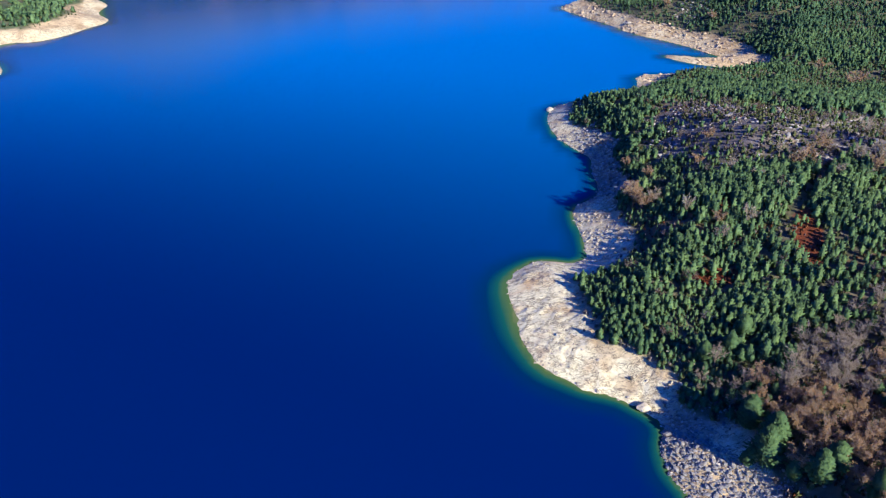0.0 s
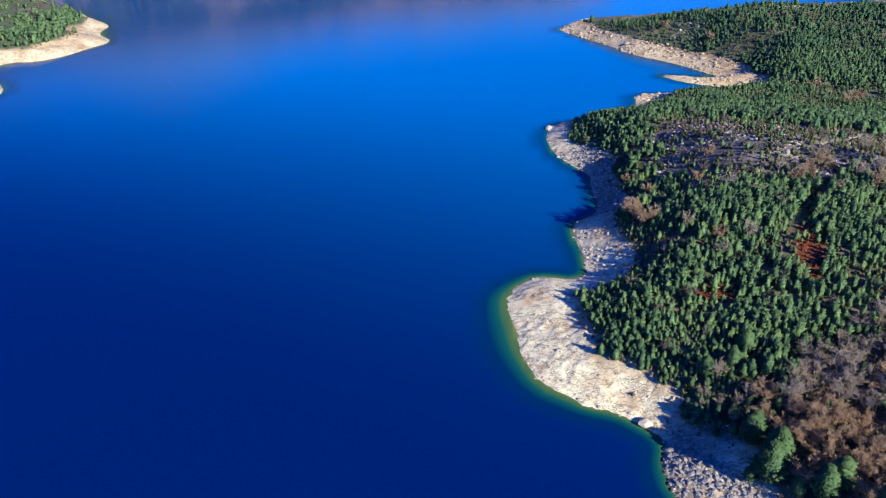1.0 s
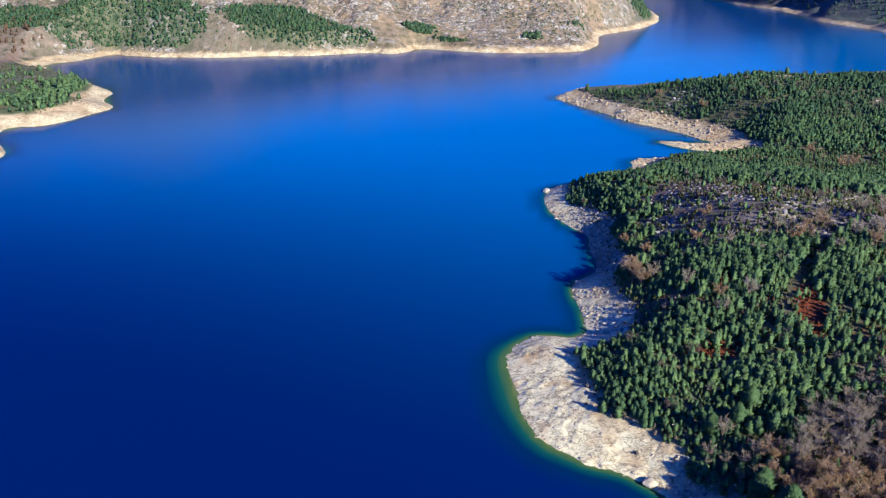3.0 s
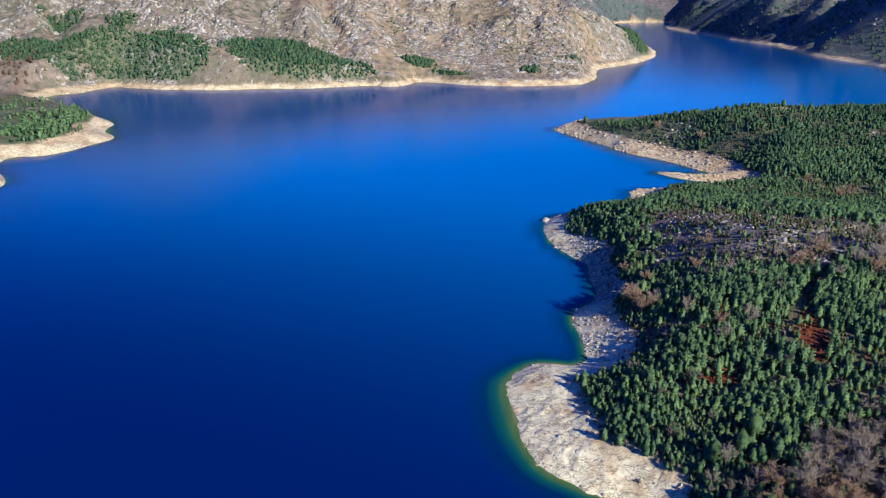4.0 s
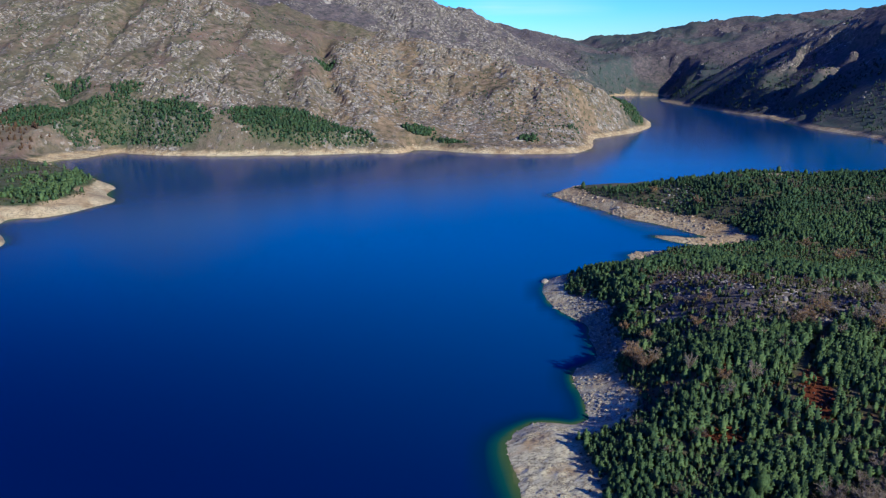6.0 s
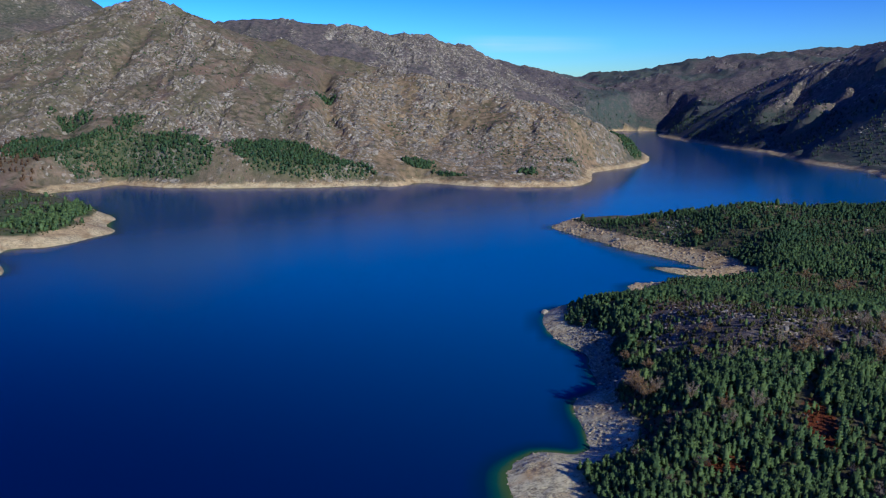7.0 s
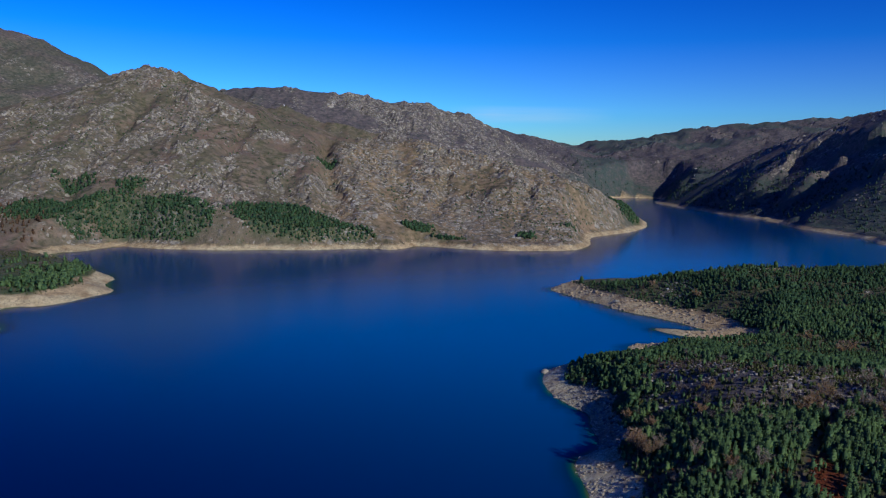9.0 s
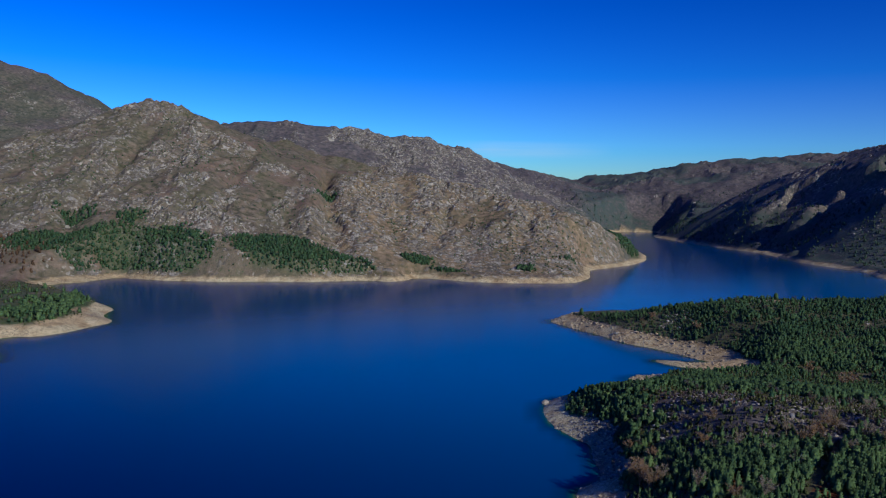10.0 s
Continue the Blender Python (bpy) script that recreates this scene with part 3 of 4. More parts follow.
def joined(pieces):
    at, vs, fs = 0, [], []
    for v, f in pieces:
        vs.append(v), fs.append(f + at)
        at += len(v)
    return np.concatenate(vs), np.concatenate(fs)


# ---------------------------------------------------------------- ground and water
def ring_grid(radii, turns):
    r, a = np.meshgrid(radii, turns, indexing="ij")
    x, y = (r * np.sin(a)).ravel(), (r * np.cos(a)).ravel()
    n, k = len(radii), len(turns)
    i = np.arange((n - 1) * k).reshape(n - 1, k)
    j = np.roll(i, -1, axis=1)
    return x, y, np.stack([i, j, j + k, i + k], -1).reshape(-1, 4)


def steps(*stretches):
    out = [stretches[0][0]]
    for a, b, d in stretches:
        out += list(np.linspace(a, b, max(2, int(round((b - a) / d)) + 1))[1:])
    return np.array(out)


FRONT = np.radians(np.arange(-35, 35.001, 0.175))
ROUND = np.radians(np.arange(39, 323, 4.0))
GROUND_RADII = steps((0.02, 6, 3), (6, 100, 8), (100, 230, 0.85), (230, 380, 1.4), (380, 660, 2.7), (660, 800, 8), (800, 1500, 4.2), (1500, 2500, 9), (2500, 3400, 22), (3400, 4900, 75))
gx, gy, gf = ring_grid(GROUND_RADII, np.r_[FRONT, ROUND])
gz, gsd = ground_height(gx, gy)
ground = new("ground", mesh_from("ground", np.stack([gx, gy, gz], -1), gf, MAT_GROUND, flat=False))
tagged(ground, "granite shores, heath slopes and rocky hills round the lake", "terrain", kind="structure")


def hill_wood(x, y):
    """Where pines grow along the foot of the far hill."""
    w = 1.2 * blob(x, y, -421, 831, 40, 22) + blob(x, y, -375, 868, 34, 16) + blob(x, y, -315, 870, 38, 20) + blob(x, y, -282, 852, 22, 10)
    w = w + 1.2 * blob(x, y, -190, 885, 44, 26) + blob(x, y, -145, 880, 34, 18) + 0.8 * blob(x, y, -105, 884, 24, 8) + 0.9 * blob(x, y, -34, 936, 18, 12)
    w = w + 0.45 * blob(x, y, -365, 914, 24, 16) + 0.4 * blob(x, y, -431, 911, 26, 20) + 0.5 * blob(x, y, 8, 915, 22, 8) + 0.45 * blob(x, y, 100, 930, 16, 14) + 0.45 * blob(x, y, 160, 975, 18, 20)
    return w + 0.6 * blob(x, y, -166, 1130, 12, 22) + 0.7 * blob(x, y, 290, 1240, 30, 30)


def leafless_wood(x, y):
    """1 under the bare broad trees at the near end of the shore."""
    return smooth(-6, 10, (x - 64) * 0.72 - (y - 136) * 0.9 + 6 * fbm(x, y, 14, 90, 3)) * (y < 172) * (x > 40)


def masks(x, y, z):
    """How bare, rocky and fern-grown the ground is."""
    edge = BARE_BAND - 1.7 * smooth(600, 800, np.hypot(x, y)) + 1.6 * fbm(x, y, 18, 15, 4) - 1.4 * blob(x, y, 30, 178, 26, 42) - 5.2 * blob(x, y, 58.5, 138.5, 8, 7.5) - 2.4 * blob(x, y, 69, 116, 6, 14) - 2.6 * blob(x, y, 59, 332, 10, 20)
    bare = 1 - smooth(edge - 0.5, edge + 0.7, z)
    far = np.hypot(x, y)
    rocky = (0.06 + 1.0 * cragginess(x, y)) * smooth(650, 800, far) * (1 - 0.35 * smooth(430, 560, x)) * (1 - 0.4 * smooth(2100, 2500, y))
    rocky = np.maximum(rocky, 0.8 * smooth(0.3, 0.6, blob(x, y, 110, 278, 40, 44) + 0.25 * fbm(x, y, 9, 53, 4)))
    rocky = np.maximum(rocky, 0.9 * smooth(0.35, 0.65, blob(x, y, 158, 258, 48, 40) + 0.2 * fbm(x, y, 9, 54, 4)))
    rocky = np.maximum(rocky, 0.8 * smooth(0.35, 0.7, blob(x, y, 205, 540, 36, 20) + 0.3 * fbm(x, y, 14, 55, 4)))
    fern = smooth(0.18, 0.42, fbm(x, y, 22, 71, 4)) * 0.3 * (far < 420)
    fern = np.maximum(fern, smooth(0.35, 0.6, 1.25 * blob(x, y, 72, 181, 9, 4) + 1.15 * blob(x, y, 100 + 0.25 * (y - 192), y, 4.2, 1) * blob(x, y, x, 193, 1, 15) + 0.8 * blob(x, y, 84, 215, 4, 7) + 0.34 * fbm(x, y, 6, 72, 3)))
    track = np.zeros(x.shape)
    for line, wide in TRACKS:
        for (ax, ay), (bx, by) in zip(line, line[1:]):
            k = np.clip(((x - ax) * (bx - ax) + (y - ay) * (by - ay)) / ((bx - ax) ** 2 + (by - ay) ** 2), 0, 1)
            off = np.hypot(x - ax - k * (bx - ax), y - ay - k * (by - ay))
            track = np.maximum(track, 1 - smooth(0.6 * wide, wide, off))
    # brown stain; its gully, bank and rubble spots put shade into the colour
    stain_and_shade = smooth(310, 480, far) * (0.62 + 0.5 * fbm(x, y, 40, 57, 4)) + 0.6 * smooth(0.18, 0.45, fbm(x, y, 13, 58, 4) + 0.5 * smooth(2.8, 4.8, z)) + 0.85 * blob(x, y, 56, 139, 8, 8) + 0.9 * blob(x, y, 58, 272, 10, 28) + 0.9 * smooth(4.5, 2.0, 0.8 * (x - 46) + 0.62 * (y - 133)) * smooth(137, 132, y) * smooth(90, 70, x)
    # wood cover, strengthened on the right mountain to darken it like shade
    wooded_shade = smooth(0.0, 0.22, fbm(x, y, 170, 59, 5) + 0.35 * smooth(90, 20, z) + 0.14 * smooth(2000, 2500, y) + 0.42 * smooth(480, 600, x) * smooth(150, 60, z) * smooth(2500, 2300, y) - 0.08) * smooth(1300, 1500, y + 0.8 * np.maximum(x, 0)) * (1 - smooth(60, 100, z) * smooth(480, 380, x))
    meadow = 0.75 * smooth(0.15, 0.6, hill_wood(x, y) + 0.3 * fbm(x, y, 26, 152, 4)) * (y > 780) + 0.9 * smooth(-225, -250, x) * smooth(760, 690, y) * smooth(-0.35, 0.0, fbm(x, y, 30, 153, 4))
    meadow = np.maximum(meadow, 0.38 * smooth(-0.25, 0.2, fbm(x, y, 120, 155, 5)) * np.maximum(smooth(-760, -900, x) * (y > 1500), 0.4 * smooth(-300, -480, x) * (y > 850)))
    dry = smooth(-210, -100, x) * smooth(430, 300, x) * smooth(830, 860, y) * smooth(1420, 1340, y) * (0.55 + 0.4 * fbm(x, y, 60, 156, 4))
    dry = np.maximum(dry, 0.8 * leafless_wood(x, y) * smooth(-0.4, 0.1, fbm(x, y, 7, 157, 3)))
    # spots under the bank and in the gully, where shade is put into the colour
    rubble_shade = np.clip(0.85 * blob(x, y, 60, 278, 13, 30) + 0.8 * blob(x, y, 56, 134, 9, 8) + 0.3 * fbm(x, y, 6, 158, 3) * smooth(60, 40, np.hypot(x - 60, y - 278)), 0, 0.85)
    # back and right slopes that take the haze-toned colour
    hazy_heather = np.clip(smooth(1560, 1700, y + 0.1 * x) * (1 - 0.4 * smooth(-850, -1000, x)) + smooth(430, 560, x), 0, 0.9)
    return bare, rocky * (1 - bare), fern * (1 - bare), track * (1 - bare), np.clip(stain_and_shade, 0, 0.9), 0.85 * wooded_shade * (1 - bare), smooth(650, 800, far) * (1 - 0.7 * bare), hazy_heather * (1 - bare), meadow * (1 - bare), dry * (1 - bare), rubble_shade


TRACKS = [([(115, 253), (116, 247), (118, 239), (124, 232)], 1.5), ([(128, 256), (140, 268), (160, 290), (172, 306)], 1.4),
          ([(190, 536), (212, 523), (250, 512)], 1.3)]
GAP = [(94, 197), (101, 208), (109, 217), (118, 228), (122, 236)]


for key, values in zip(("bare", "rocky", "fern", "track", "stain_and_shade", "wooded_shade", "hilly", "hazy_heather", "meadow", "dry", "rubble_shade"), masks(gx, gy, gz)):
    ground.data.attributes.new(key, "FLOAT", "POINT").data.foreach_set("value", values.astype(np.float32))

hard = cragginess(gx, gy)[gf].mean(axis=1)
ground.data.polygons.foreach_set("use_smooth", (hard < 0.45) | (np.hypot(gx, gy)[gf[:, 0]] < 700))

WATER_RADII = steps((0.02, 6, 3), (6, 100, 10), (100, 300, 1.8), (300, 660, 5), (660, 1000, 14), (1000, 4900, 80))
wx, wy, wf = ring_grid(WATER_RADII, np.r_[FRONT[::6], ROUND])
wz, wsd = ground_height(wx, wy)
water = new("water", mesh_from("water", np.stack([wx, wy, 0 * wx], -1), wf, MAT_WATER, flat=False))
# far water tinted pale, far-left shore dark, standing in for reflections
for key, values in (("depth", np.clip(-wz / 5.5, 0, 1)), ("reflected_tone", 1 - smooth(125, 455, wy + 0.5 * wx) * (1 - 0.7 * smooth(560, 800, wy - 0.8 * wx)))):
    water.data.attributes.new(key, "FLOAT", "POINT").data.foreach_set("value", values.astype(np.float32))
tagged(water, "calm deep blue lake water with green shallows", "lake", kind="structure")


# ---------------------------------------------------------------- plants and stones: templates one unit high
def spikes(rng, roots, tips, wide, sides=3):
    """Open pointed tufts from roots to tips."""
    way = tips - roots
    way = way / (np.linalg.norm(way, axis=1, keepdims=True) + 1e-9)
    a = np.cross(way, np.array([0.13, 0.31, 0.94]))
    a = a / (np.linalg.norm(a, axis=1, keepdims=True) + 1e-9)
    b = np.cross(way, a)
    turn = rng.uniform(0, 6.28, len(roots))
    corners = [tips]
    for n in range(sides):
        c, d = np.cos(turn + 6.283 * n / sides)[:, None], np.sin(turn + 6.283 * n / sides)[:, None]
        corners.append(roots + np.reshape(wide, (-1, 1)) * (c * a + d * b))
    v = np.stack(corners, 1)
    f = np.array([(0, 1 + n, 1 + (n + 1) % sides) for n in range(sides)])
    return v.reshape(-1, 3), (f[None] + (np.arange(len(roots)) * (sides + 1))[:, None, None]).reshape(-1, 3)


def blades(rng, roots, tips, wide):
    """Thin single blades from roots to tips."""
    way = tips - roots
    a = np.cross(way, rng.normal(size=way.shape))
    a = a / (np.linalg.norm(a, axis=1, keepdims=True) + 1e-9) * np.reshape(wide, (-1, 1))
    v = np.stack([tips, roots + a, roots - a], 1)
    return v.reshape(-1, 3), np.arange(3 * len(roots)).reshape(-1, 3)


def tube(points, radii, sides=4):
    """A tapered limb along points."""
    points = np.asarray(points, float)
    rings, faces = [], []
    for n, p in enumerate(points):
        way = points[min(n + 1, len(points) - 1)] - points[max(n - 1, 0)]
        way = way / (np.linalg.norm(way) + 1e-9)
        a = np.cross(way, (0.2, 0.9, 0.3) if abs(way[2]) > 0.8 else (0, 0, 1))
        a = a / np.linalg.norm(a)
        b = np.cross(way, a)
        rings += [p + radii[n] * (math.cos(6.283 * k / sides) * a + math.sin(6.283 * k / sides) * b) for k in range(sides)]
    for n in range(len(points) - 1):
        for k in range(sides):
            i, j = n * sides + k, n * sides + (k + 1) % sides
            faces += [(i, j, j + sides), (i, j + sides, i + sides)]
    return np.array(rings), np.array(faces)


def pine_crown(seed, whorls, per, full=0.3, low=0.1, sides=3, thin=1.0, ring=6, tiers=0):
    """A rounded uneven crown: a solid inner body set all over with short upswept needle tufts."""
    rng = np.random.default_rng(seed)

    def reach_at(u):
        step = 1.0 if not tiers else 0.66 + 0.42 * abs(math.sin(math.pi * tiers * u + 0.5))
        return full * step * min(1.0, 0.62 + 1.6 * u) * (1 - u ** 2.2) ** 0.66

    lobes = rng.uniform(0, 6.283, 3)
    roots, tips, wide = [], [], []
    for n in range(whorls):
        u = (n + 0.4) / whorls
        reach = reach_at(u) * rng.uniform(0.86, 1.12) + 0.015
        for k in range(max(3, int(round(per * (0.45 + 0.55 * reach / full))))):
            a = rng.uniform(0, 6.283)
            r = reach * (rng.uniform(0.78, 1.08) + 0.14 * math.sin(2 * a + lobes[0]) * math.cos(5 * u + lobes[1]))
            z = low + (1 - low) * u + rng.uniform(-0.03, 0.03)
            size = thin * rng.uniform(0.8, 1.25)
            if tiers:
                r *= rng.uniform(0.62, 1.05)
            inner = 0.8 if tiers else 0.62
            roots.append((inner * r * math.cos(a), inner * r * math.sin(a), z - 0.02))
            tips.append(((r + 0.03 * size) * math.cos(a), (r + 0.03 * size) * math.sin(a), z + rng.uniform(0.03, 0.11) * size))
            wide.append(0.20 * full * size + 0.012)
    roots.append((0, 0, 0.88)), tips.append((0.01, 0, 1.04)), wide.append(0.05)
    tufts = spikes(rng, np.array(roots), np.array(tips), np.array(wide), sides)
    levels = (0.02, 0.2, 0.5, 0.78, 0.95) if ring > 4 else (0.02, 0.4, 0.92)
    body = tube([(0, 0, low + (1 - low) * u) for u in levels], [0.70 * reach_at(u) * rng.uniform(0.9, 1.05) for u in levels], ring)
    return joined([tufts, body])


def pine_trunk(seed):
    rng = np.random.default_rng(seed)
    b = rng.uniform(-0.015, 0.015, 2)
    return tube([(0, 0, -0.06), (b[0], b[1], 0.3), (0, 0, 0.8)], [0.022, 0.016, 0.006], 5)


def bare_tree(seed, spread=0.45, leaves=0, per=21, broad=0.0051):
    """Limbs, branches and twigs of a leafless broad tree; with leaves, a separate cloud of withered ones."""
    rng = np.random.default_rng(seed)
    wood = [tube([(0, 0, -0.05), (0.01, 0.0, 0.14), (0.0, 0.02, 0.30)], [0.035, 0.028, 0.022], 6)]
    roots, tips, wide, cloud = [], [], [], []
    for n in range(7):
        a, lean = 6.283 * n / 7 + rng.uniform(-0.4, 0.4), rng.uniform(0.25, 1.0)
        p = np.array([0, 0.01, rng.uniform(0.16, 0.30)])
        end = np.array([spread * lean * math.cos(a), spread * lean * math.sin(a), 1.0 - 0.35 * lean ** 2 + rng.uniform(-0.08, 0.03)])
        mid = p * 0.5 + end * 0.5 + np.array([0, 0, rng.uniform(-0.02, 0.07)])
        wood.append(tube([p, mid, end], [0.020, 0.011, 0.003], 4))
        for k in range(8):
            s = rng.uniform(0.3, 1.0)
            q = p * (1 - s) ** 2 + 2 * mid * s * (1 - s) + end * s * s
            out = rng.normal(size=3) * (0.10, 0.10, 0.06) + np.array([0.07 * math.cos(a), 0.07 * math.sin(a), 0.09])
            e = q + out
            wood.append(tube([q, e], [0.007, 0.002], 3))
            for j in range(per):
                u = q + out * rng.uniform(0.3, 1.0)
                roots.append(u), tips.append(u + rng.normal(size=3) * (0.055, 0.055, 0.045) + (0, 0, 0.04)), wide.append(broad)
                cloud.append(u + rng.normal(size=3) * 0.035)
    twigs = blades(rng, np.array(roots), np.array(tips), np.array(wide))
    foliage_part = None
    if leaves:
        at = np.array(cloud)[rng.integers(0, len(cloud), leaves)] + rng.normal(size=(leaves, 3)) * 0.02
        foliage_part = blades(rng, at, at + rng.normal(size=(leaves, 3)) * 0.02 + (0, 0, 0.012), np.full(leaves, 0.0125 * (1900 / leaves) ** 0.5))
    return joined(wood), twigs, foliage_part


def bush(seed, count=14):
    rng = np.random.default_rng(seed)
    a, e = rng.uniform(0, 6.283, count), rng.uniform(0.15, 1.5, count)
    tips = np.stack([0.62 * np.cos(a) * np.cos(e), 0.62 * np.sin(a) * np.cos(e), np.sin(e)], -1) * rng.uniform(0.7, 1.1, (count, 1))
    return spikes(rng, tips * 0.1 - (0, 0, 0.08), tips, np.full(count, 0.24))


def stone_shape(seed, flat=0.62):
    """An angular broken block, about one unit across."""
    rng = np.random.default_rng(seed)
    bm = bmesh.new()
    bmesh.ops.create_icosphere(bm, subdivisions=1, radius=0.55)
    cuts = [(Vector(rng.normal(size=3)).normalized(), rng.uniform(0.26, 0.44)) for _ in range(7)]
    for v in bm.verts:
        for way, d in cuts:
            over = v.co.dot(way) - d
            if over > 0:
                v.co -= way * over
        v.co.z *= flat
    bmesh.ops.triangulate(bm, faces=bm.faces)
    bm.verts.index_update()
    out = np.array([v.co[:] for v in bm.verts]), np.array([[v.index for v in f.verts] for f in bm.faces])
    bm.free()
    return out


STONES = [stone_shape(n) for n in range(6)]
PINE_NEAR = [(pine_trunk(n), pine_crown(n, 8, 12, rng_full, 0.04, 3, 0.78)) for n, rng_full in enumerate((0.30, 0.34, 0.27, 0.36, 0.31, 0.33))]
PINE_MID = [joined([pine_crown(20 + n, 5, 6, w, 0.0, 3, 0.85, 4), spikes(np.random.default_rng(n), np.array([(0, 0, -0.08)]), np.array([(0, 0, 0.5)]), np.array([0.03]))]) for n, w in enumerate((0.30, 0.35, 0.27, 0.38, 0.32))]
PINE_FAR = [pine_crown(40 + n, 3, 5, w, -0.04, 3, 1.2, 3) for n, w in enumerate((0.36, 0.44, 0.32, 0.50))]
PINE_TINY = [pine_crown(60 + n, 3, 4, w, -0.05, 3, 1.5, 3) for n, w in enumerate((0.42, 0.52, 0.38))]


def stuff(name, kinds, picks, places, turns, scales, mat, label, category, stretch=None):
    """One object of many small plants or stones."""
    pieces, facing = [], []
    for n, (v, f) in enumerate(kinds):
        m = picks == n
        if m.any():
            pieces.append(scatter(v, f, places[m], turns[m], scales[m], None if stretch is None else stretch[m]))
            facing.append(scatter(crown_normals(v), f, 0 * places[m], turns[m], 0 * scales[m] + 1)[0])
    leafy = name != "stones"
    ob = new(name, mesh_from(name, *joined(pieces), mat, not leafy, np.concatenate(facing) if leafy else None))
    return tagged(ob, label, category, kind="stuff")


def jittered(rng, x0, x1, y0, y1, step):
    x, y = np.meshgrid(np.arange(x0, x1, step), np.arange(y0, y1, step))
    return (x + rng.uniform(-0.48, 0.48, x.shape) * step).ravel(), (y + rng.uniform(-0.48, 0.48, y.shape) * step).ravel()


def gap_clear(x, y):
    """0 along the narrow ride through the near wood."""
    clear = np.ones(x.shape)
    for (ax, ay), (bx, by) in zip(GAP, GAP[1:]):
        k = np.clip(((x - ax) * (bx - ax) + (y - ay) * (by - ay)) / ((bx - ax) ** 2 + (by - ay) ** 2), 0, 1)
        clear = np.minimum(clear, smooth(1.2, 2.2, np.hypot(x - ax - k * (bx - ax), y - ay - k * (by - ay))))
    return clear


def over_point(x):
    """How far back plants reach behind the crest of the point."""
    return np.interp(x, [98, 183, 250, 332, 450], [606, 558, 536, 518, 500])


def wedge(x, y, spare=14):
    return np.abs(x) < np.maximum(0.6 * y, 0.5 * y + 32) + spare


# ---------------------------------------------------------------- pines of the near shore and the point
rng = np.random.default_rng(11)
px, py = jittered(rng, 20, 330, 60, 452, 1.32)
keep = wedge(px, py, 20)
px, py = px[keep], py[keep]
pz, psd = ground_height(px, py)
bare, rocky, fern, track, stain_and_shade, wooded_shade, hilly, hazy_heather, meadow, dry, rubble_shade = masks(px, py, pz)
broad = leafless_wood(px, py)
chance = (1 - bare) * (1 - 0.8 * blob(px, py, 98, 402, 16, 22)) * (1 - 0.6 * blob(px, py, 138, 236, 24, 26)) * (1 - np.minimum(1.5 * rocky, 0.95)) * (1 - 0.8 * fern) * (1 - track) * (1 - 0.93 * broad) * (0.30 + 0.68 * smooth(-0.22, 0.06, fbm(px, py, 15, 91, 4))) * gap_clear(px, py)
keep = rng.uniform(0, 1, len(px)) < chance
px, py, pz, rocky = px[keep], py[keep], pz[keep], rocky[keep]
tall = (2.8 + 2.7 * fbm(px, py, 20, 92, 4) + rng.normal(0, 0.85, len(px))) * (1 - 0.35 * rocky)
tall = np.clip(tall * (0.72 + 0.28 * smooth(6, 10, pz)) * (1 - 0.2 * smooth(300, 350, py)) - 0.9 * blob(px, py, 58, 240, 7, 14), 1.3, 7.0)
slim = rng.uniform(0.85, 1.25, len(px)) * np.interp(tall, [1.3, 3.0, 6.0], [1.1, 1.0, 0.8])
spread = np.stack([slim, slim, 0 * slim + 1], -1)
spot = np.stack([px, py, pz], -1)
turn = rng.uniform(0, 6.283, len(px))
order = np.argsort(py + 0.5 * px)
one_by_one, rest = order[:290], order[290:]
near_block = rest[py[rest] < 270]
far_block = rest[py[rest] >= 270]
stuff("pine_wood", PINE_MID, rng.integers(0, 5, len(near_block)), spot[near_block], turn[near_block], tall[near_block], MAT_PINE,
      "dense young green pine wood on the near slope", "pine wood", spread[near_block])
stuff("pine_wood", PINE_FAR, rng.integers(0, 4, len(far_block)), spot[far_block], turn[far_block], tall[far_block], MAT_PINE,
      "dense young pine wood round the small cove", "pine wood", spread[far_block])

pine_meshes = [(mesh_from("trunk", *a, MAT_BARK), mesh_from("crown", *b, MAT_PINE, False, crown_normals(b[0]))) for a, b in PINE_NEAR]
old_meshes = []
for n in (81, 82, 83):
    crown = pine_crown(n, 23, 54, 0.36, 0.12, 3, 0.31, 7, 4.5)
    old_meshes.append((mesh_from("trunk", *pine_trunk(n), MAT_BARK), mesh_from("crown", *crown, MAT_PINE_DEEP, False, crown_normals(crown[0]))))


def plant(name, parts, at, height, spin, label, category, group, wide=1.0):
    """A plant of named meshes under an empty at its foot."""
    foot = new(name)
    foot.matrix_world = pose(at[0], at[1], at[2], 0, 0, math.degrees(spin)) @ Matrix.Diagonal((height * wide, height * wide, height, 1))
    for key, me in parts:
        piece = new(key, me)
        piece.parent = foot
        if key == "foliage":
            tagged(piece, kind="stuff")
    return tagged(foot, label, category, group)


for n in one_by_one:
    a, b = pine_meshes[n % len(pine_meshes)]
    plant("pine", (("trunk", a), ("crown", b)), spot[n], tall[n], turn[n], "young green pine with upswept tufts above the shore", "pine tree", "pines above the shore", float(slim[n]))

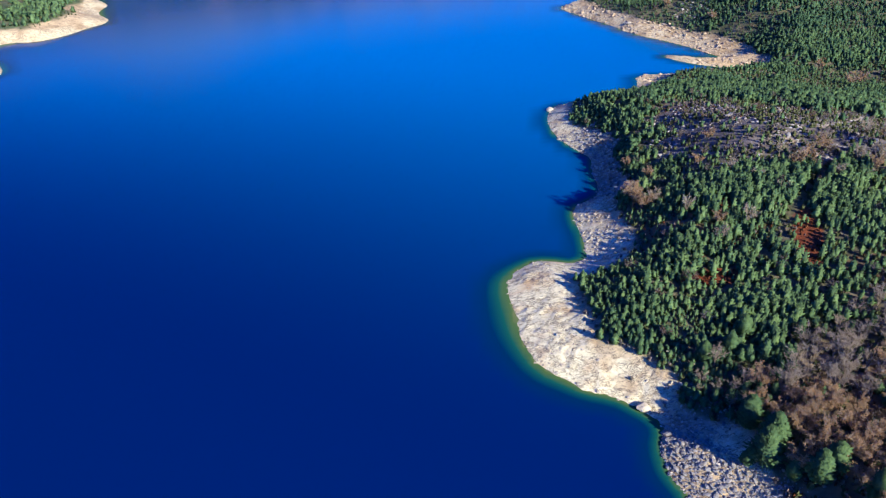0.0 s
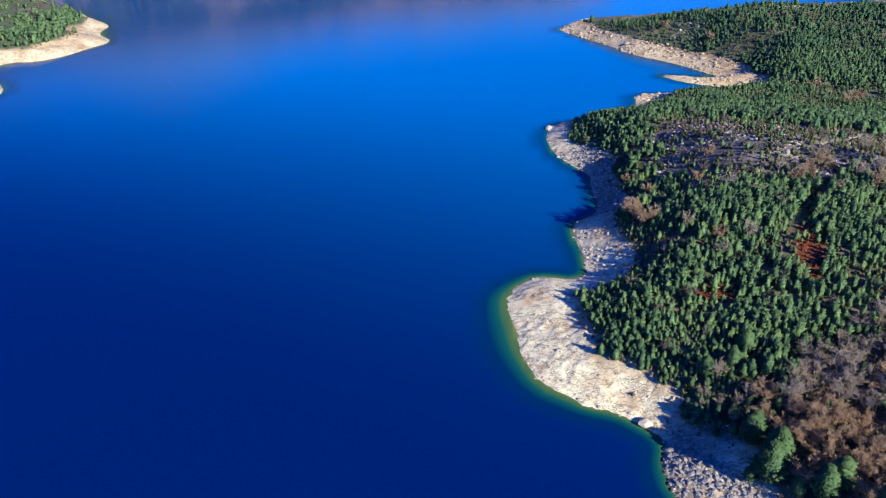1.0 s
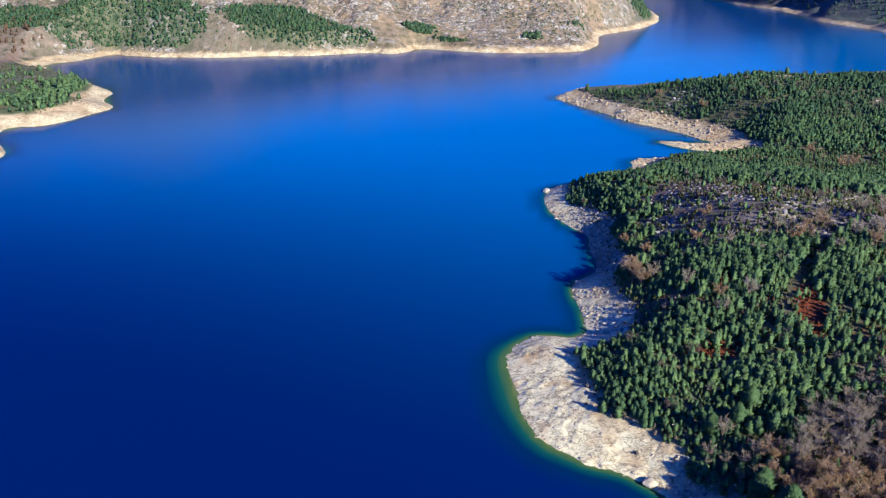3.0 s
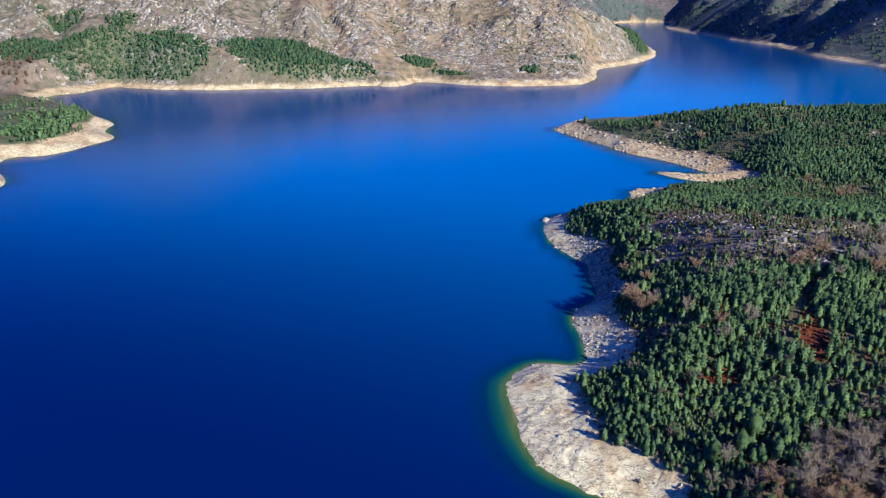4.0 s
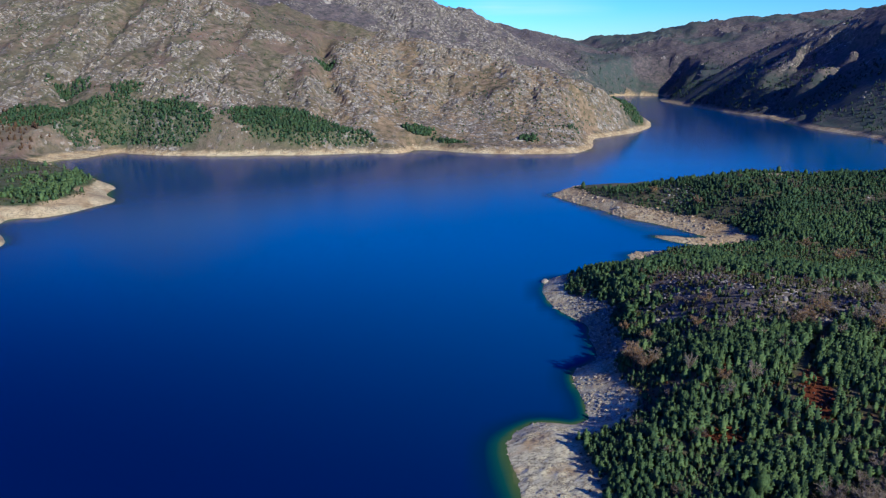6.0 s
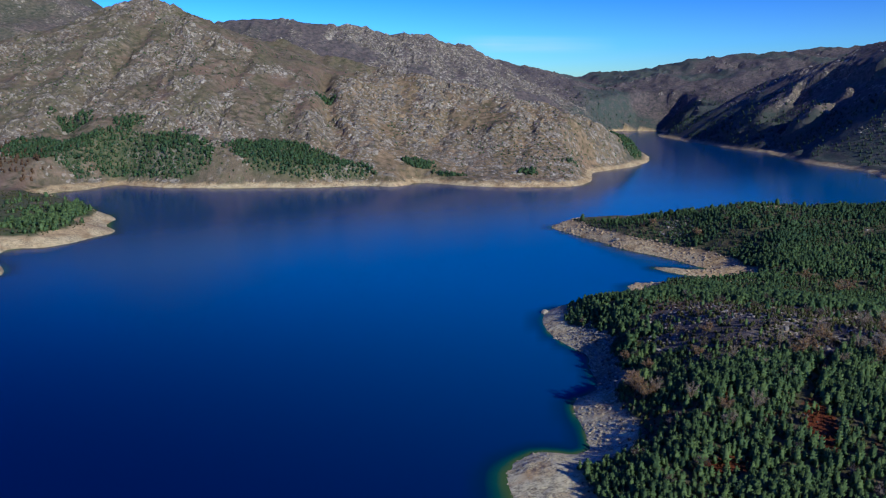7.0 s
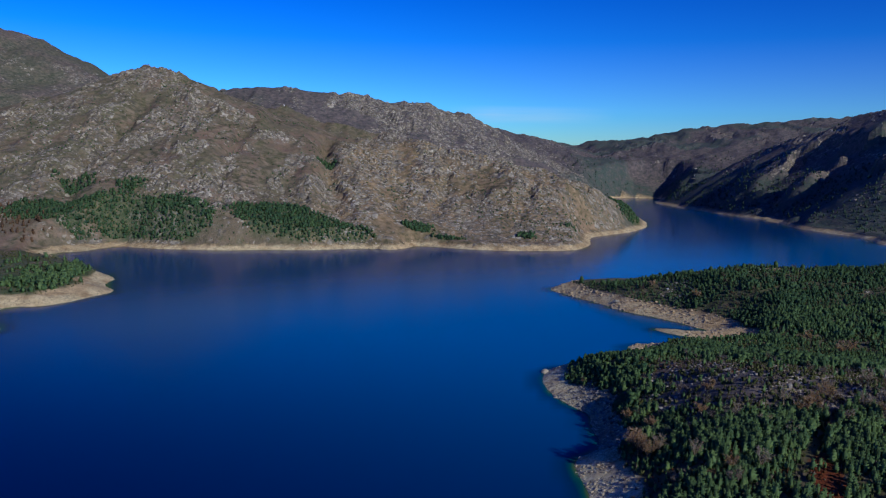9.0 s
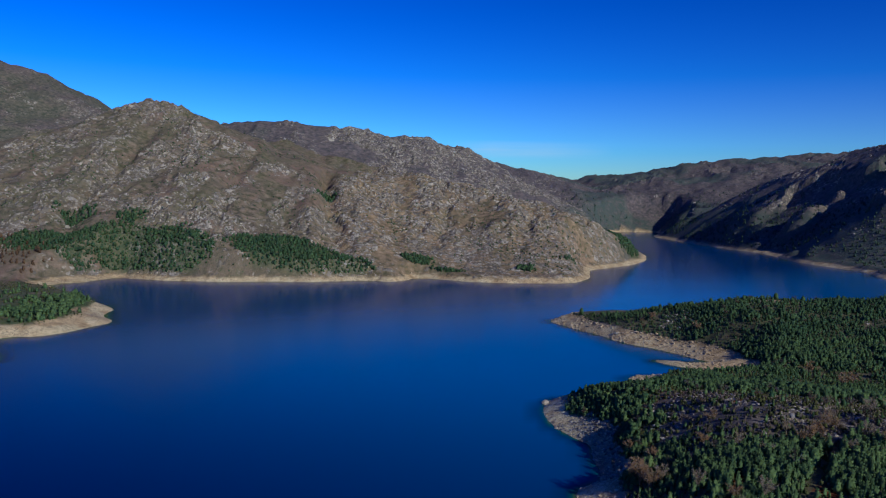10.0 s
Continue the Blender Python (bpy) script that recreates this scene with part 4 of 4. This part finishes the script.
for n, (x, y, h) in enumerate([(63.5, 128, 8.5), (63.5, 118, 9.6), (66, 121, 9), (70.5, 110.5, 8), (74, 112, 7), (60.5, 119, 4.2), (67, 113, 5), (78, 104, 7), (60, 149, 5.5), (66, 150, 6), (71, 156, 6.2)]):
    a, b = old_meshes[n % 3]
    z = float(ground_height(np.array([x]), np.array([y]))[0][0])
    plant("pine", (("trunk", a), ("crown", b)), (x, y, z), h, 1.7 * n, "tall full-crowned dark green pine beside the rubble shore", "pine tree", "tall pines by the rubble shore")
for n, (x, y, h) in enumerate([(107, 597, 5.5), (131, 583, 3.4), (186, 539, 5.2), (192, 538, 4.4), (115, 590, 2.8), (120, 585, 3), (150, 553, 4), (160, 546, 3.6), (172, 541, 4.2), (205, 530, 4.4), (224, 523, 4.6), (240, 518, 4), (262, 515, 4.2)]):
    a, b = old_meshes[n % 3]
    z = float(ground_height(np.array([x]), np.array([y]))[0][0])
    plant("pine", (("trunk", a), ("crown", b)), (x, y, z), h, 1.3 * n, "lone round-crowned pine standing clear on the wooded point", "pine tree", "lone pines on the point", 1.05)

qx, qy = jittered(rng, 84, 420, 430, 700, 1.95)
keep = wedge(qx, qy, 10) & (qy >= 452) & (qy < over_point(qx))
qx, qy = qx[keep], qy[keep]
qz, qsd = ground_height(qx, qy)
bare, rocky, fern, track, stain_and_shade, wooded_shade, hilly, hazy_heather, meadow, dry, rubble_shade = masks(qx, qy, qz)
chance = (1 - bare) * (1 - 0.75 * rocky) * (1 - track) * (0.40 + 0.7 * smooth(-0.28, 0.12, fbm(qx, qy, 30, 93, 5))) * (1 - 0.9 * smooth(-0.02, 0.2, fbm(qx, qy, 44, 129, 5))) * smooth(96, 128, qx + 0.5 * np.minimum(545 - qy, 0) + 10 * fbm(qx, qy, 20, 88, 3))
keep = rng.uniform(0, 1, len(qx)) < chance
qx, qy, qz = qx[keep], qy[keep], qz[keep]
stuff("pine_wood", PINE_FAR, rng.integers(0, 4, len(qx)), np.stack([qx, qy, qz], -1), rng.uniform(0, 6.283, len(qx)), np.clip(2.3 + 2.2 * fbm(qx, qy, 26, 94, 4) + rng.normal(0, 0.6, len(qx)), 0.8, 4.2), MAT_PINE_POINT,
      "young pine wood over the low wooded point", "pine wood", np.stack([rng.uniform(0.9, 1.4, len(qx))] * 2 + [np.ones(len(qx))], -1))

# ---------------------------------------------------------------- leafless broad trees
grey_meshes, rust_meshes = [], []
for n in range(4):
    wood, twigs, leaf = bare_tree(100 + n)
    grey_meshes.append((("trunk", mesh_from("trunk", *wood, MAT_TWIGS)), ("crown", mesh_from("crown", *twigs, MAT_TWIGS))))
    wood, twigs, leaf = bare_tree(110 + n, 0.5, 1900)
    rust_meshes.append((("trunk", mesh_from("trunk", *wood, MAT_BARK)), ("crown", mesh_from("crown", *twigs, MAT_TWIGS)), ("foliage", mesh_from("foliage", *leaf, MAT_RUST))))
GREY_TREES = [(128, 230, 6), (137, 245, 6.5), (125, 246, 5), (147, 250, 7), (119, 221, 5.5), (152, 240, 7), (133, 218, 6), (144, 228, 6), (78, 197, 5), (90, 232, 5.5), (101, 217, 5), (72.2, 214.5, 6), (86.6, 203.5, 6.5), (66, 227, 6), (108, 240, 6), (140, 236, 8), (134, 228, 7), (96, 225, 5), (58, 143, 4), (62, 147, 5.5), (60.5, 139.5, 3.2), (63.5, 138, 4), (62, 134.5, 3.4), (57, 140.5, 2.6), (66, 139, 5), (65, 133, 4)]
RUST_TREES = [(131, 223, 5.5), (121, 239, 6), (141, 239, 6), (115, 234, 6), (79, 205, 4.5), (70, 252, 5), (84, 246, 4.5), (60.5, 231, 8.5), (62, 226.5, 7.5), (60.5, 236, 7), (92.7, 264, 5), (110.4, 230, 6.5), (145, 535, 6), (165, 502, 6.5), (195, 374, 7), (193, 406, 6), (203, 380, 6), (66, 268, 4.5)]
rng = np.random.default_rng(77)
tx, ty = jittered(rng, 58, 130, 92, 168, 4.6)
tz = ground_height(tx, ty)[0]
inside = (leafless_wood(tx, ty) > 0.5) & (tz > 6.0) & ((tx > 76) | (ty > 112)) & wedge(tx, ty, 6) & (rng.uniform(0, 1, len(tx)) < 0.95)
for x, y in zip(tx[inside], ty[inside]):
    rusty = fbm(np.array([x]), np.array([y]), 26, 95, 3)[0] + 0.02 * (142 - y) > 0
    (RUST_TREES if rusty else GREY_TREES).append((float(x), float(y), float(rng.uniform(4.6, 7.2))))
for kinds, where, word, group in ((grey_meshes, GREY_TREES, "leafless grey-twigged broad tree among the pines", "leafless trees"),
                                  (rust_meshes, RUST_TREES, "broad tree with withered rust-brown leaves among the pines", "rust-brown trees")):
    for n, (x, y, h) in enumerate(where):
        z = float(ground_height(np.array([x]), np.array([y]))[0][0])
        plant("broad_tree", kinds[n % 4], (x, y, z), h, 2.1 * n, word, "broadleaf tree", group)

# small broad trees scattered through the pines
small_grey, small_rust = [], []
for n in range(3):
    wood, twigs, leaf = bare_tree(130 + n, 0.6, 0, 9, 0.011)
    small_grey.append((("trunk", mesh_from("trunk", *wood, MAT_BARK)), ("crown", mesh_from("crown", *twigs, MAT_BRUSH))))
    wood, twigs, leaf = bare_tree(140 + n, 0.6, 420, 6, 0.011)
    small_rust.append((("trunk", mesh_from("trunk", *wood, MAT_BARK)), ("crown", mesh_from("crown", *twigs, MAT_BRUSH)), ("foliage", mesh_from("foliage", *leaf, MAT_BROWN))))
tx, ty = jittered(rng, 50, 215, 150, 345, 11.0)
tz = ground_height(tx, ty)[0]
bare, rocky, fern, track, stain_and_shade, wooded_shade, hilly, hazy_heather, meadow, dry, rubble_shade = masks(tx, ty, tz)
inside = (bare < 0.1) & wedge(tx, ty, 0) & (track < 0.1) & (rng.uniform(0, 1, len(tx)) < 0.55)
for n, (x, y, z) in enumerate(zip(tx[inside], ty[inside], tz[inside])):
    if n % 5 < 3:
        plant("broad_tree", small_grey[n % 3], (x, y, z), 2.8 + 1.6 * rng.uniform(), 2.1 * n, "small leafless grey-brown tree among the pines", "broadleaf tree", "small leafless trees")
    else:
        plant("broad_tree", small_rust[n % 3], (x, y, z), 2.6 + 1.6 * rng.uniform(), 2.1 * n, "small broad tree with dull brown leaves among the pines", "broadleaf tree", "small brown trees")

for n in range(26):
    x, y = rng.uniform(125, 330), rng.uniform(470, 540)
    z, off_shore = ground_height(np.array([x]), np.array([y]))
    if z[0] > 8:
        plant("broad_tree", small_rust[n % 3], (x, y, float(z[0])), 2.6 + 2.0 * rng.uniform(), 1.9 * n, "small brown-leaved tree in the heath of the wooded point", "broadleaf tree", "brown trees on the point")

# ---------------------------------------------------------------- scrub and dead fern
bushes = [bush(n, 10) for n in range(4)]
def scrub_chance(kind, x, y, z):
    bare, rocky, fern, track, stain_and_shade, wooded_shade, hilly, hazy_heather, meadow, dry, rubble_shade = masks(x, y, z)
    open_ground = (1 - bare) * (1 - track)
    if kind == 0:
        return open_ground * 0.85 * (1 - fern) * (0.45 + 0.55 * smooth(-0.2, 0.3, fbm(x, y, 15, 97, 3)))
    if kind == 1:
        return open_ground * 0.9 * fern
    wood = leafless_wood(x, y)
    under_bank = blob(x, y, 62, 285, 9, 28) * (z > 2.5)
    edge_brush = 3.4 * bare * (1 - bare) + 0.22 * open_ground * smooth(-0.1, 0.25, fbm(x, y, 20, 98, 4))
    return edge_brush + np.maximum(np.maximum(0.75 * wood, 0.9 * rocky * smooth(-0.3, 0.1, fbm(x, y, 9, 96, 3))) * open_ground, 0.5 * under_bank) + 0.3 * bare * smooth(3.4, 4.8, z) * (y < 230) + 0.55 * blob(x, y, 58, 138, 9, 7) * (z > 1.2)


for seed, mat, step, mask_kind, label in ((5, MAT_SCRUB, 2.0, 0, "low olive heath scrub between the trees"), (6, MAT_FERN, 1.5, 1, "rust-red withered fern clumps on the forest floor"),
                                          (7, MAT_BRUSH, 1.7, 2, "grey-brown leafless brush in the clearing and under bare trees")):
    rng = np.random.default_rng(seed)
    bx, by = jittered(rng, 24, 300 if mask_kind < 2 else 200, 90, 420 if mask_kind < 2 else 320, step)
    keep = wedge(bx, by, 8)
    bx, by = bx[keep], by[keep]
    bz, bsd = ground_height(bx, by)
    keep = rng.uniform(0, 1, len(bx)) < scrub_chance(mask_kind, bx, by, bz)
    bx, by, bz = bx[keep], by[keep], bz[keep]
    size = rng.uniform(0.6, 1.5, len(bx)) * (1.25, 0.6, 0.9)[mask_kind]
    stuff("scrub", bushes, rng.integers(0, 4, len(bx)), np.stack([bx, by, bz], -1), rng.uniform(0, 6.283, len(bx)), size, mat, label, "scrub",
          np.stack([rng.uniform(0.9, 1.5, len(bx))] * 2 + [np.ones(len(bx))], -1))

# ---------------------------------------------------------------- woods at the foot of the far hills
rng = np.random.default_rng(23)
hx, hy = jittered(rng, -520, 320, 800, 1280, 2.9)
hz, hsd = ground_height(hx, hy)
wood = hill_wood(hx, hy)
keep = (hz > 7.5) & (rng.uniform(0, 1, len(hx)) < smooth(0.24, 0.5, 1.25 * wood + 0.4 * fbm(hx, hy, 30, 98, 4)))
hx, hy, hz = hx[keep], hy[keep], hz[keep]
stuff("pine_wood", PINE_FAR, rng.integers(0, 4, len(hx)), np.stack([hx, hy, hz - 0.3], -1), rng.uniform(0, 6.283, len(hx)), 2.0 + 3.4 * rng.uniform(0, 1, len(hx)) ** 1.6, MAT_PINE_POINT,
      "dark pine wood at the foot of the rocky hill", "pine wood", np.stack([rng.uniform(1.2, 1.8, len(hx))] * 2 + [np.ones(len(hx))], -1))
lx, ly = jittered(rng, -420, -245, 440, 690, 3.6)
lz, lsd = ground_height(lx, ly)
keep = (lz > 6.3) & (rng.uniform(0, 1, len(lx)) < 1.2 * blob(lx, ly, -284, 610, 20, 52) + 0.9 * blob(lx, ly, -286, 532, 18, 16) + 0.05)
lx, ly, lz = lx[keep], ly[keep], lz[keep]
stuff("pine_wood", PINE_FAR, rng.integers(0, 4, len(lx)), np.stack([lx, ly, lz - 0.3], -1), rng.uniform(0, 6.283, len(lx)), rng.uniform(3.0, 6.0, len(lx)), MAT_PINE,
      "green pine wood on the sandy headland", "pine wood", np.stack([rng.uniform(1.1, 1.7, len(lx))] * 2 + [np.ones(len(lx))], -1))
fx, fy = jittered(rng, 380, 1350, 950, 2950, 9.2)
fz, fsd = ground_height(fx, fy)
keep = (fz > 7.5) & wedge(fx, fy, 40) & (rng.uniform(0, 1, len(fx)) < (1.0 - 0.5 * smooth(40, 100, fz) - 0.44 * smooth(90, 160, fz)) * (0.1 + 0.9 * smooth(-0.2, 0.15, fbm(fx, fy, 90, 101, 5))) * (0.3 + 0.7 * smooth(2450, 2350, fy)))
fx, fy, fz = fx[keep], fy[keep], fz[keep]
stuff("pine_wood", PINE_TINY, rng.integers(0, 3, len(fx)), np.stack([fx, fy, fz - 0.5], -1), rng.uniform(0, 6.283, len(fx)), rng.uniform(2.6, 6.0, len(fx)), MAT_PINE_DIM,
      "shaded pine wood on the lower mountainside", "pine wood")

# ---------------------------------------------------------------- stones
def strew(seed, x0, x1, y0, y1, step, chance_of, small, large, mat, label, sink=0.18):
    rng = np.random.default_rng(seed)
    sx, sy = jittered(rng, x0, x1, y0, y1, step)
    sz, ssd = ground_height(sx, sy)
    keep = rng.uniform(0, 1, len(sx)) < chance_of(sx, sy, sz, ssd)
    sx, sy, sz = sx[keep], sy[keep], sz[keep]
    size = small + (large - small) * rng.uniform(0, 1, len(sx)) ** (2.6 if large < 5 else 1.9)
    return stuff("stones", STONES, rng.integers(0, 6, len(sx)), np.stack([sx, sy, sz + 0.1 * size - sink * size], -1), rng.uniform(0, 6.283, len(sx)), size, mat, label, "stones",
                 np.stack([rng.uniform(0.8, 1.5, len(sx)), rng.uniform(0.7, 1.1, len(sx)), rng.uniform(0.7, 1.3, len(sx))], -1))


strew(31, 14, 130, 105, 380, 1.0, lambda x, y, z, sd: (sd > -0.5) * (z < 6.5) * (0.06 + 0.6 * smooth(-0.05, 0.3, fbm(x, y, 7, 120, 4)) + 0.3 * (sd < 1.5)) * wedge(x, y), 0.25, 1.3, MAT_STONE, "pale broken granite blocks strewn along the shore")
strew(32, 80, 260, 400, 640, 1.6, lambda x, y, z, sd: (sd > -0.5) * (z < 6.8) * (0.15 + 0.75 * smooth(-0.15, 0.25, fbm(x, y, 14, 121, 4) + 0.3 * smooth(495, 530, y))), 0.8, 3.4, MAT_TAN, "tan granite blocks along the far point's shore")
strew(33, 60, 190, 235, 310, 1.4, lambda x, y, z, sd: (z > 6) * 0.95 * masks(x, y, z)[1] * smooth(-0.4, 0.1, fbm(x, y, 8, 122, 3)), 0.4, 2.8, MAT_CRAG, "grey weathered granite blocks in the clearing")
strew(34, -640, 350, 830, 1420, 4.2, lambda x, y, z, sd: (z > 8) * (0.01 + cragginess(x, y) * (0.22 + 0.6 * smooth(-200, -90, x)) * smooth(-0.2, 0.3, fbm(x, y, 30, 123, 4) + 0.15 * smooth(-150, 50, x))), 1.0, 5.0, MAT_CRAG, "grey granite outcrops scattered over the heath hill", 0.3)
strew(35, -420, 350, 820, 1420, 4.0, lambda x, y, z, sd: (sd > 0) * (z < 7) * 0.5, 0.8, 3.0, MAT_TAN, "tan granite blocks along the foot of the hill")


# the rubble shore: broken blocks one by one
rng = np.random.default_rng(41)
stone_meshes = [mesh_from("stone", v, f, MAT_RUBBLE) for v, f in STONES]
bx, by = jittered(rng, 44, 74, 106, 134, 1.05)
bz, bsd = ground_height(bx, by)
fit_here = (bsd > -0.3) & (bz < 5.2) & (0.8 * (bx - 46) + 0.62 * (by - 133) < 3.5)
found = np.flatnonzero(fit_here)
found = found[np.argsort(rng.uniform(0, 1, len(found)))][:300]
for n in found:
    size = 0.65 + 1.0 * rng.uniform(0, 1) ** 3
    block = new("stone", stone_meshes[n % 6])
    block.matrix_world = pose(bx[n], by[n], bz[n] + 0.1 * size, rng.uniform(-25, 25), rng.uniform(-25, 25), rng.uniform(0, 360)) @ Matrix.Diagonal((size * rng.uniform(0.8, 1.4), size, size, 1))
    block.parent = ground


def boulder(at, size, turn, flat, mat, label):
    """A rounded granite boulder with a split face."""
    bm = bmesh.new()
    bmesh.ops.create_icosphere(bm, subdivisions=3, radius=0.5)
    for v in bm.verts:
        v.co *= 1 + 0.22 * noise.noise(v.co * 2.2 + Vector((*at, 0))) + 0.08 * noise.noise(v.co * 6)
        if v.co.x + 0.4 * v.co.z > 0.36:
            v.co.x = 0.36 - 0.4 * v.co.z
        v.co.z *= flat
    me = bpy.data.meshes.new("boulder")
    bm.to_mesh(me)
    bm.free()
    me.materials.append(mat)
    ob = new("boulder", me)
    z = float(ground_height(np.array([at[0]]), np.array([at[1]]))[0][0])
    ob.matrix_world = pose(at[0], at[1], z + 0.2 * size * flat, 0, 0, turn) @ Matrix.Diagonal((size * 1.3, size, size, 1))
    return tagged(ob, label, "boulder")


boulder((45.3, 140.4), 2.7, 20, 0.68, MAT_STONE, "pale rounded granite boulder at the water's edge")
boulder((115.2, 252.5), 1.7, 70, 1.2, MAT_RUBBLE, "pale upright granite boulder beside the dirt track")
boulder((48.5, 358), 3.2, 40, 0.9, MAT_CRAG, "dark granite block on the tip of the cliff shore")

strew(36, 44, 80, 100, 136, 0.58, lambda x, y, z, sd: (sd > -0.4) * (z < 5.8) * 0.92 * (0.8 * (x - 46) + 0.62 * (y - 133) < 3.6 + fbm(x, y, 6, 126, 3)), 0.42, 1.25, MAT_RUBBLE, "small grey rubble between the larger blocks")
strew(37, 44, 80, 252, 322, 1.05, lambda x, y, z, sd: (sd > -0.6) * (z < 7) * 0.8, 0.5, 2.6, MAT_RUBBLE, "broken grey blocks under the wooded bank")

strew(40, 40, 68, 206, 300, 1.0, lambda x, y, z, sd: (sd > -0.4) * (z < 6.5) * (0.25 + 0.6 * smooth(-0.2, 0.2, fbm(x, y, 8, 127, 3))), 0.35, 1.7, MAT_STONE, "pale broken granite blocks round the small shingle point")
strew(41, 140, 330, 470, 550, 2.0, lambda x, y, z, sd: (z > 8) * smooth(0.14, 0.36, fbm(x, y, 26, 128, 4) + 0.3 * blob(x, y, 205, 535, 36, 18)), 0.8, 3.2, MAT_CRAG, "grey granite outcrops in the scrub of the point")
# these stones also darken the pale gully floor in place of shade
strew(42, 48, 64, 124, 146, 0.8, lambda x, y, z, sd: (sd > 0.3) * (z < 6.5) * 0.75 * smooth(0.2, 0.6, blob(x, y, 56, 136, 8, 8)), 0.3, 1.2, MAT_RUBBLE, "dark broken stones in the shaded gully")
strew(38, -1250, 420, 1480, 2350, 12.0, lambda x, y, z, sd: (z > 60) * 0.9 * cragginess(x, y) * smooth(-0.2, 0.2, fbm(x, y, 60, 124, 4)), 3.0, 14.0, MAT_CRAG, "grey granite outcrops on the higher hills behind", 0.3)
strew(39, 600, 1300, 1000, 2400, 11.0, lambda x, y, z, sd: (z > 40) * 0.85 * smooth(0.1, 0.35, fbm(x, y, 90, 125, 5) + 0.2 * smooth(90, 200, z)), 3.0, 13.0, MAT_CRAG, "grey granite outcrops on the shaded mountain", 0.3)

# heath scrub on the wooded point
rng = np.random.default_rng(51)
ox, oy = jittered(rng, 90, 400, 455, 690, 2.5)
keep = wedge(ox, oy, 8) & (oy < over_point(ox))
ox, oy = ox[keep], oy[keep]
oz, osd = ground_height(ox, oy)
keep = rng.uniform(0, 1, len(ox)) < 0.75 * (1 - masks(ox, oy, oz)[0])
ox, oy, oz = ox[keep], oy[keep], oz[keep]
stuff("scrub", [bush(9, 8), bush(10, 8)], rng.integers(0, 2, len(ox)), np.stack([ox, oy, oz], -1), rng.uniform(0, 6.283, len(ox)), rng.uniform(0.8, 2.0, len(ox)), MAT_GREEN,
      "low green heath scrub on the wooded point", "scrub", np.stack([rng.uniform(0.9, 1.6, len(ox))] * 2 + [np.ones(len(ox))], -1))

# shrubs dotted over the heath hill, and the withered wood in the inlet
rng = np.random.default_rng(61)
ux, uy = jittered(rng, -600, 330, 840, 1450, 6.5)
uz, usd = ground_height(ux, uy)
keep = (uz > 8) & (rng.uniform(0, 1, len(ux)) < 0.05 + (0.35 + 0.4 * smooth(90, 30, uz)) * smooth(0.0, 0.3, fbm(ux, uy, 60, 131, 4)))
ux, uy, uz = ux[keep], uy[keep], uz[keep]
stuff("scrub", [bush(12, 8), bush(13, 8)], rng.integers(0, 2, len(ux)), np.stack([ux, uy, uz - 0.2], -1), rng.uniform(0, 6.283, len(ux)), rng.uniform(0.9, 2.8, len(ux)), MAT_PINE_POINT,
      "dark green shrubs dotted over the heath hill", "scrub", np.stack([rng.uniform(0.9, 1.6, len(ux))] * 2 + [np.ones(len(ux))], -1))
vx, vy = jittered(rng, -520, -395, 740, 860, 6.5)
vz, vsd = ground_height(vx, vy)
keep = (vz > 6.5) & (rng.uniform(0, 1, len(vx)) < 1.3 * blob(vx, vy, -450, 800, 40, 36))
vx, vy, vz = vx[keep], vy[keep], vz[keep]
stuff("broad_wood", PINE_FAR, rng.integers(0, 4, len(vx)), np.stack([vx, vy, vz - 0.3], -1), rng.uniform(0, 6.283, len(vx)), rng.uniform(3, 6, len(vx)), MAT_BROWN,
      "withered rust-brown broadleaf wood beside the inlet", "broadleaf wood")
boulder((121, 536), 3.4, 20, 0.6, MAT_CRAG, "dark granite ledge on the point's rocky shore")

# low scrub over the sandy headland
rng = np.random.default_rng(71)
kx, ky = jittered(rng, -430, -240, 430, 720, 3.2)
kz, ksd = ground_height(kx, ky)
keep = (kz > 5.5) & (rng.uniform(0, 1, len(kx)) < 0.35 + 0.5 * smooth(-0.2, 0.2, fbm(kx, ky, 24, 154, 4)))
kx, ky, kz = kx[keep], ky[keep], kz[keep]
stuff("scrub", [bush(14, 8), bush(15, 8)], rng.integers(0, 2, len(kx)), np.stack([kx, ky, kz - 0.1], -1), rng.uniform(0, 6.283, len(kx)), rng.uniform(0.6, 1.7, len(kx)), MAT_SCRUB,
      "low green scrub over the sandy headland", "scrub", np.stack([rng.uniform(0.9, 1.6, len(kx))] * 2 + [np.ones(len(kx))], -1))
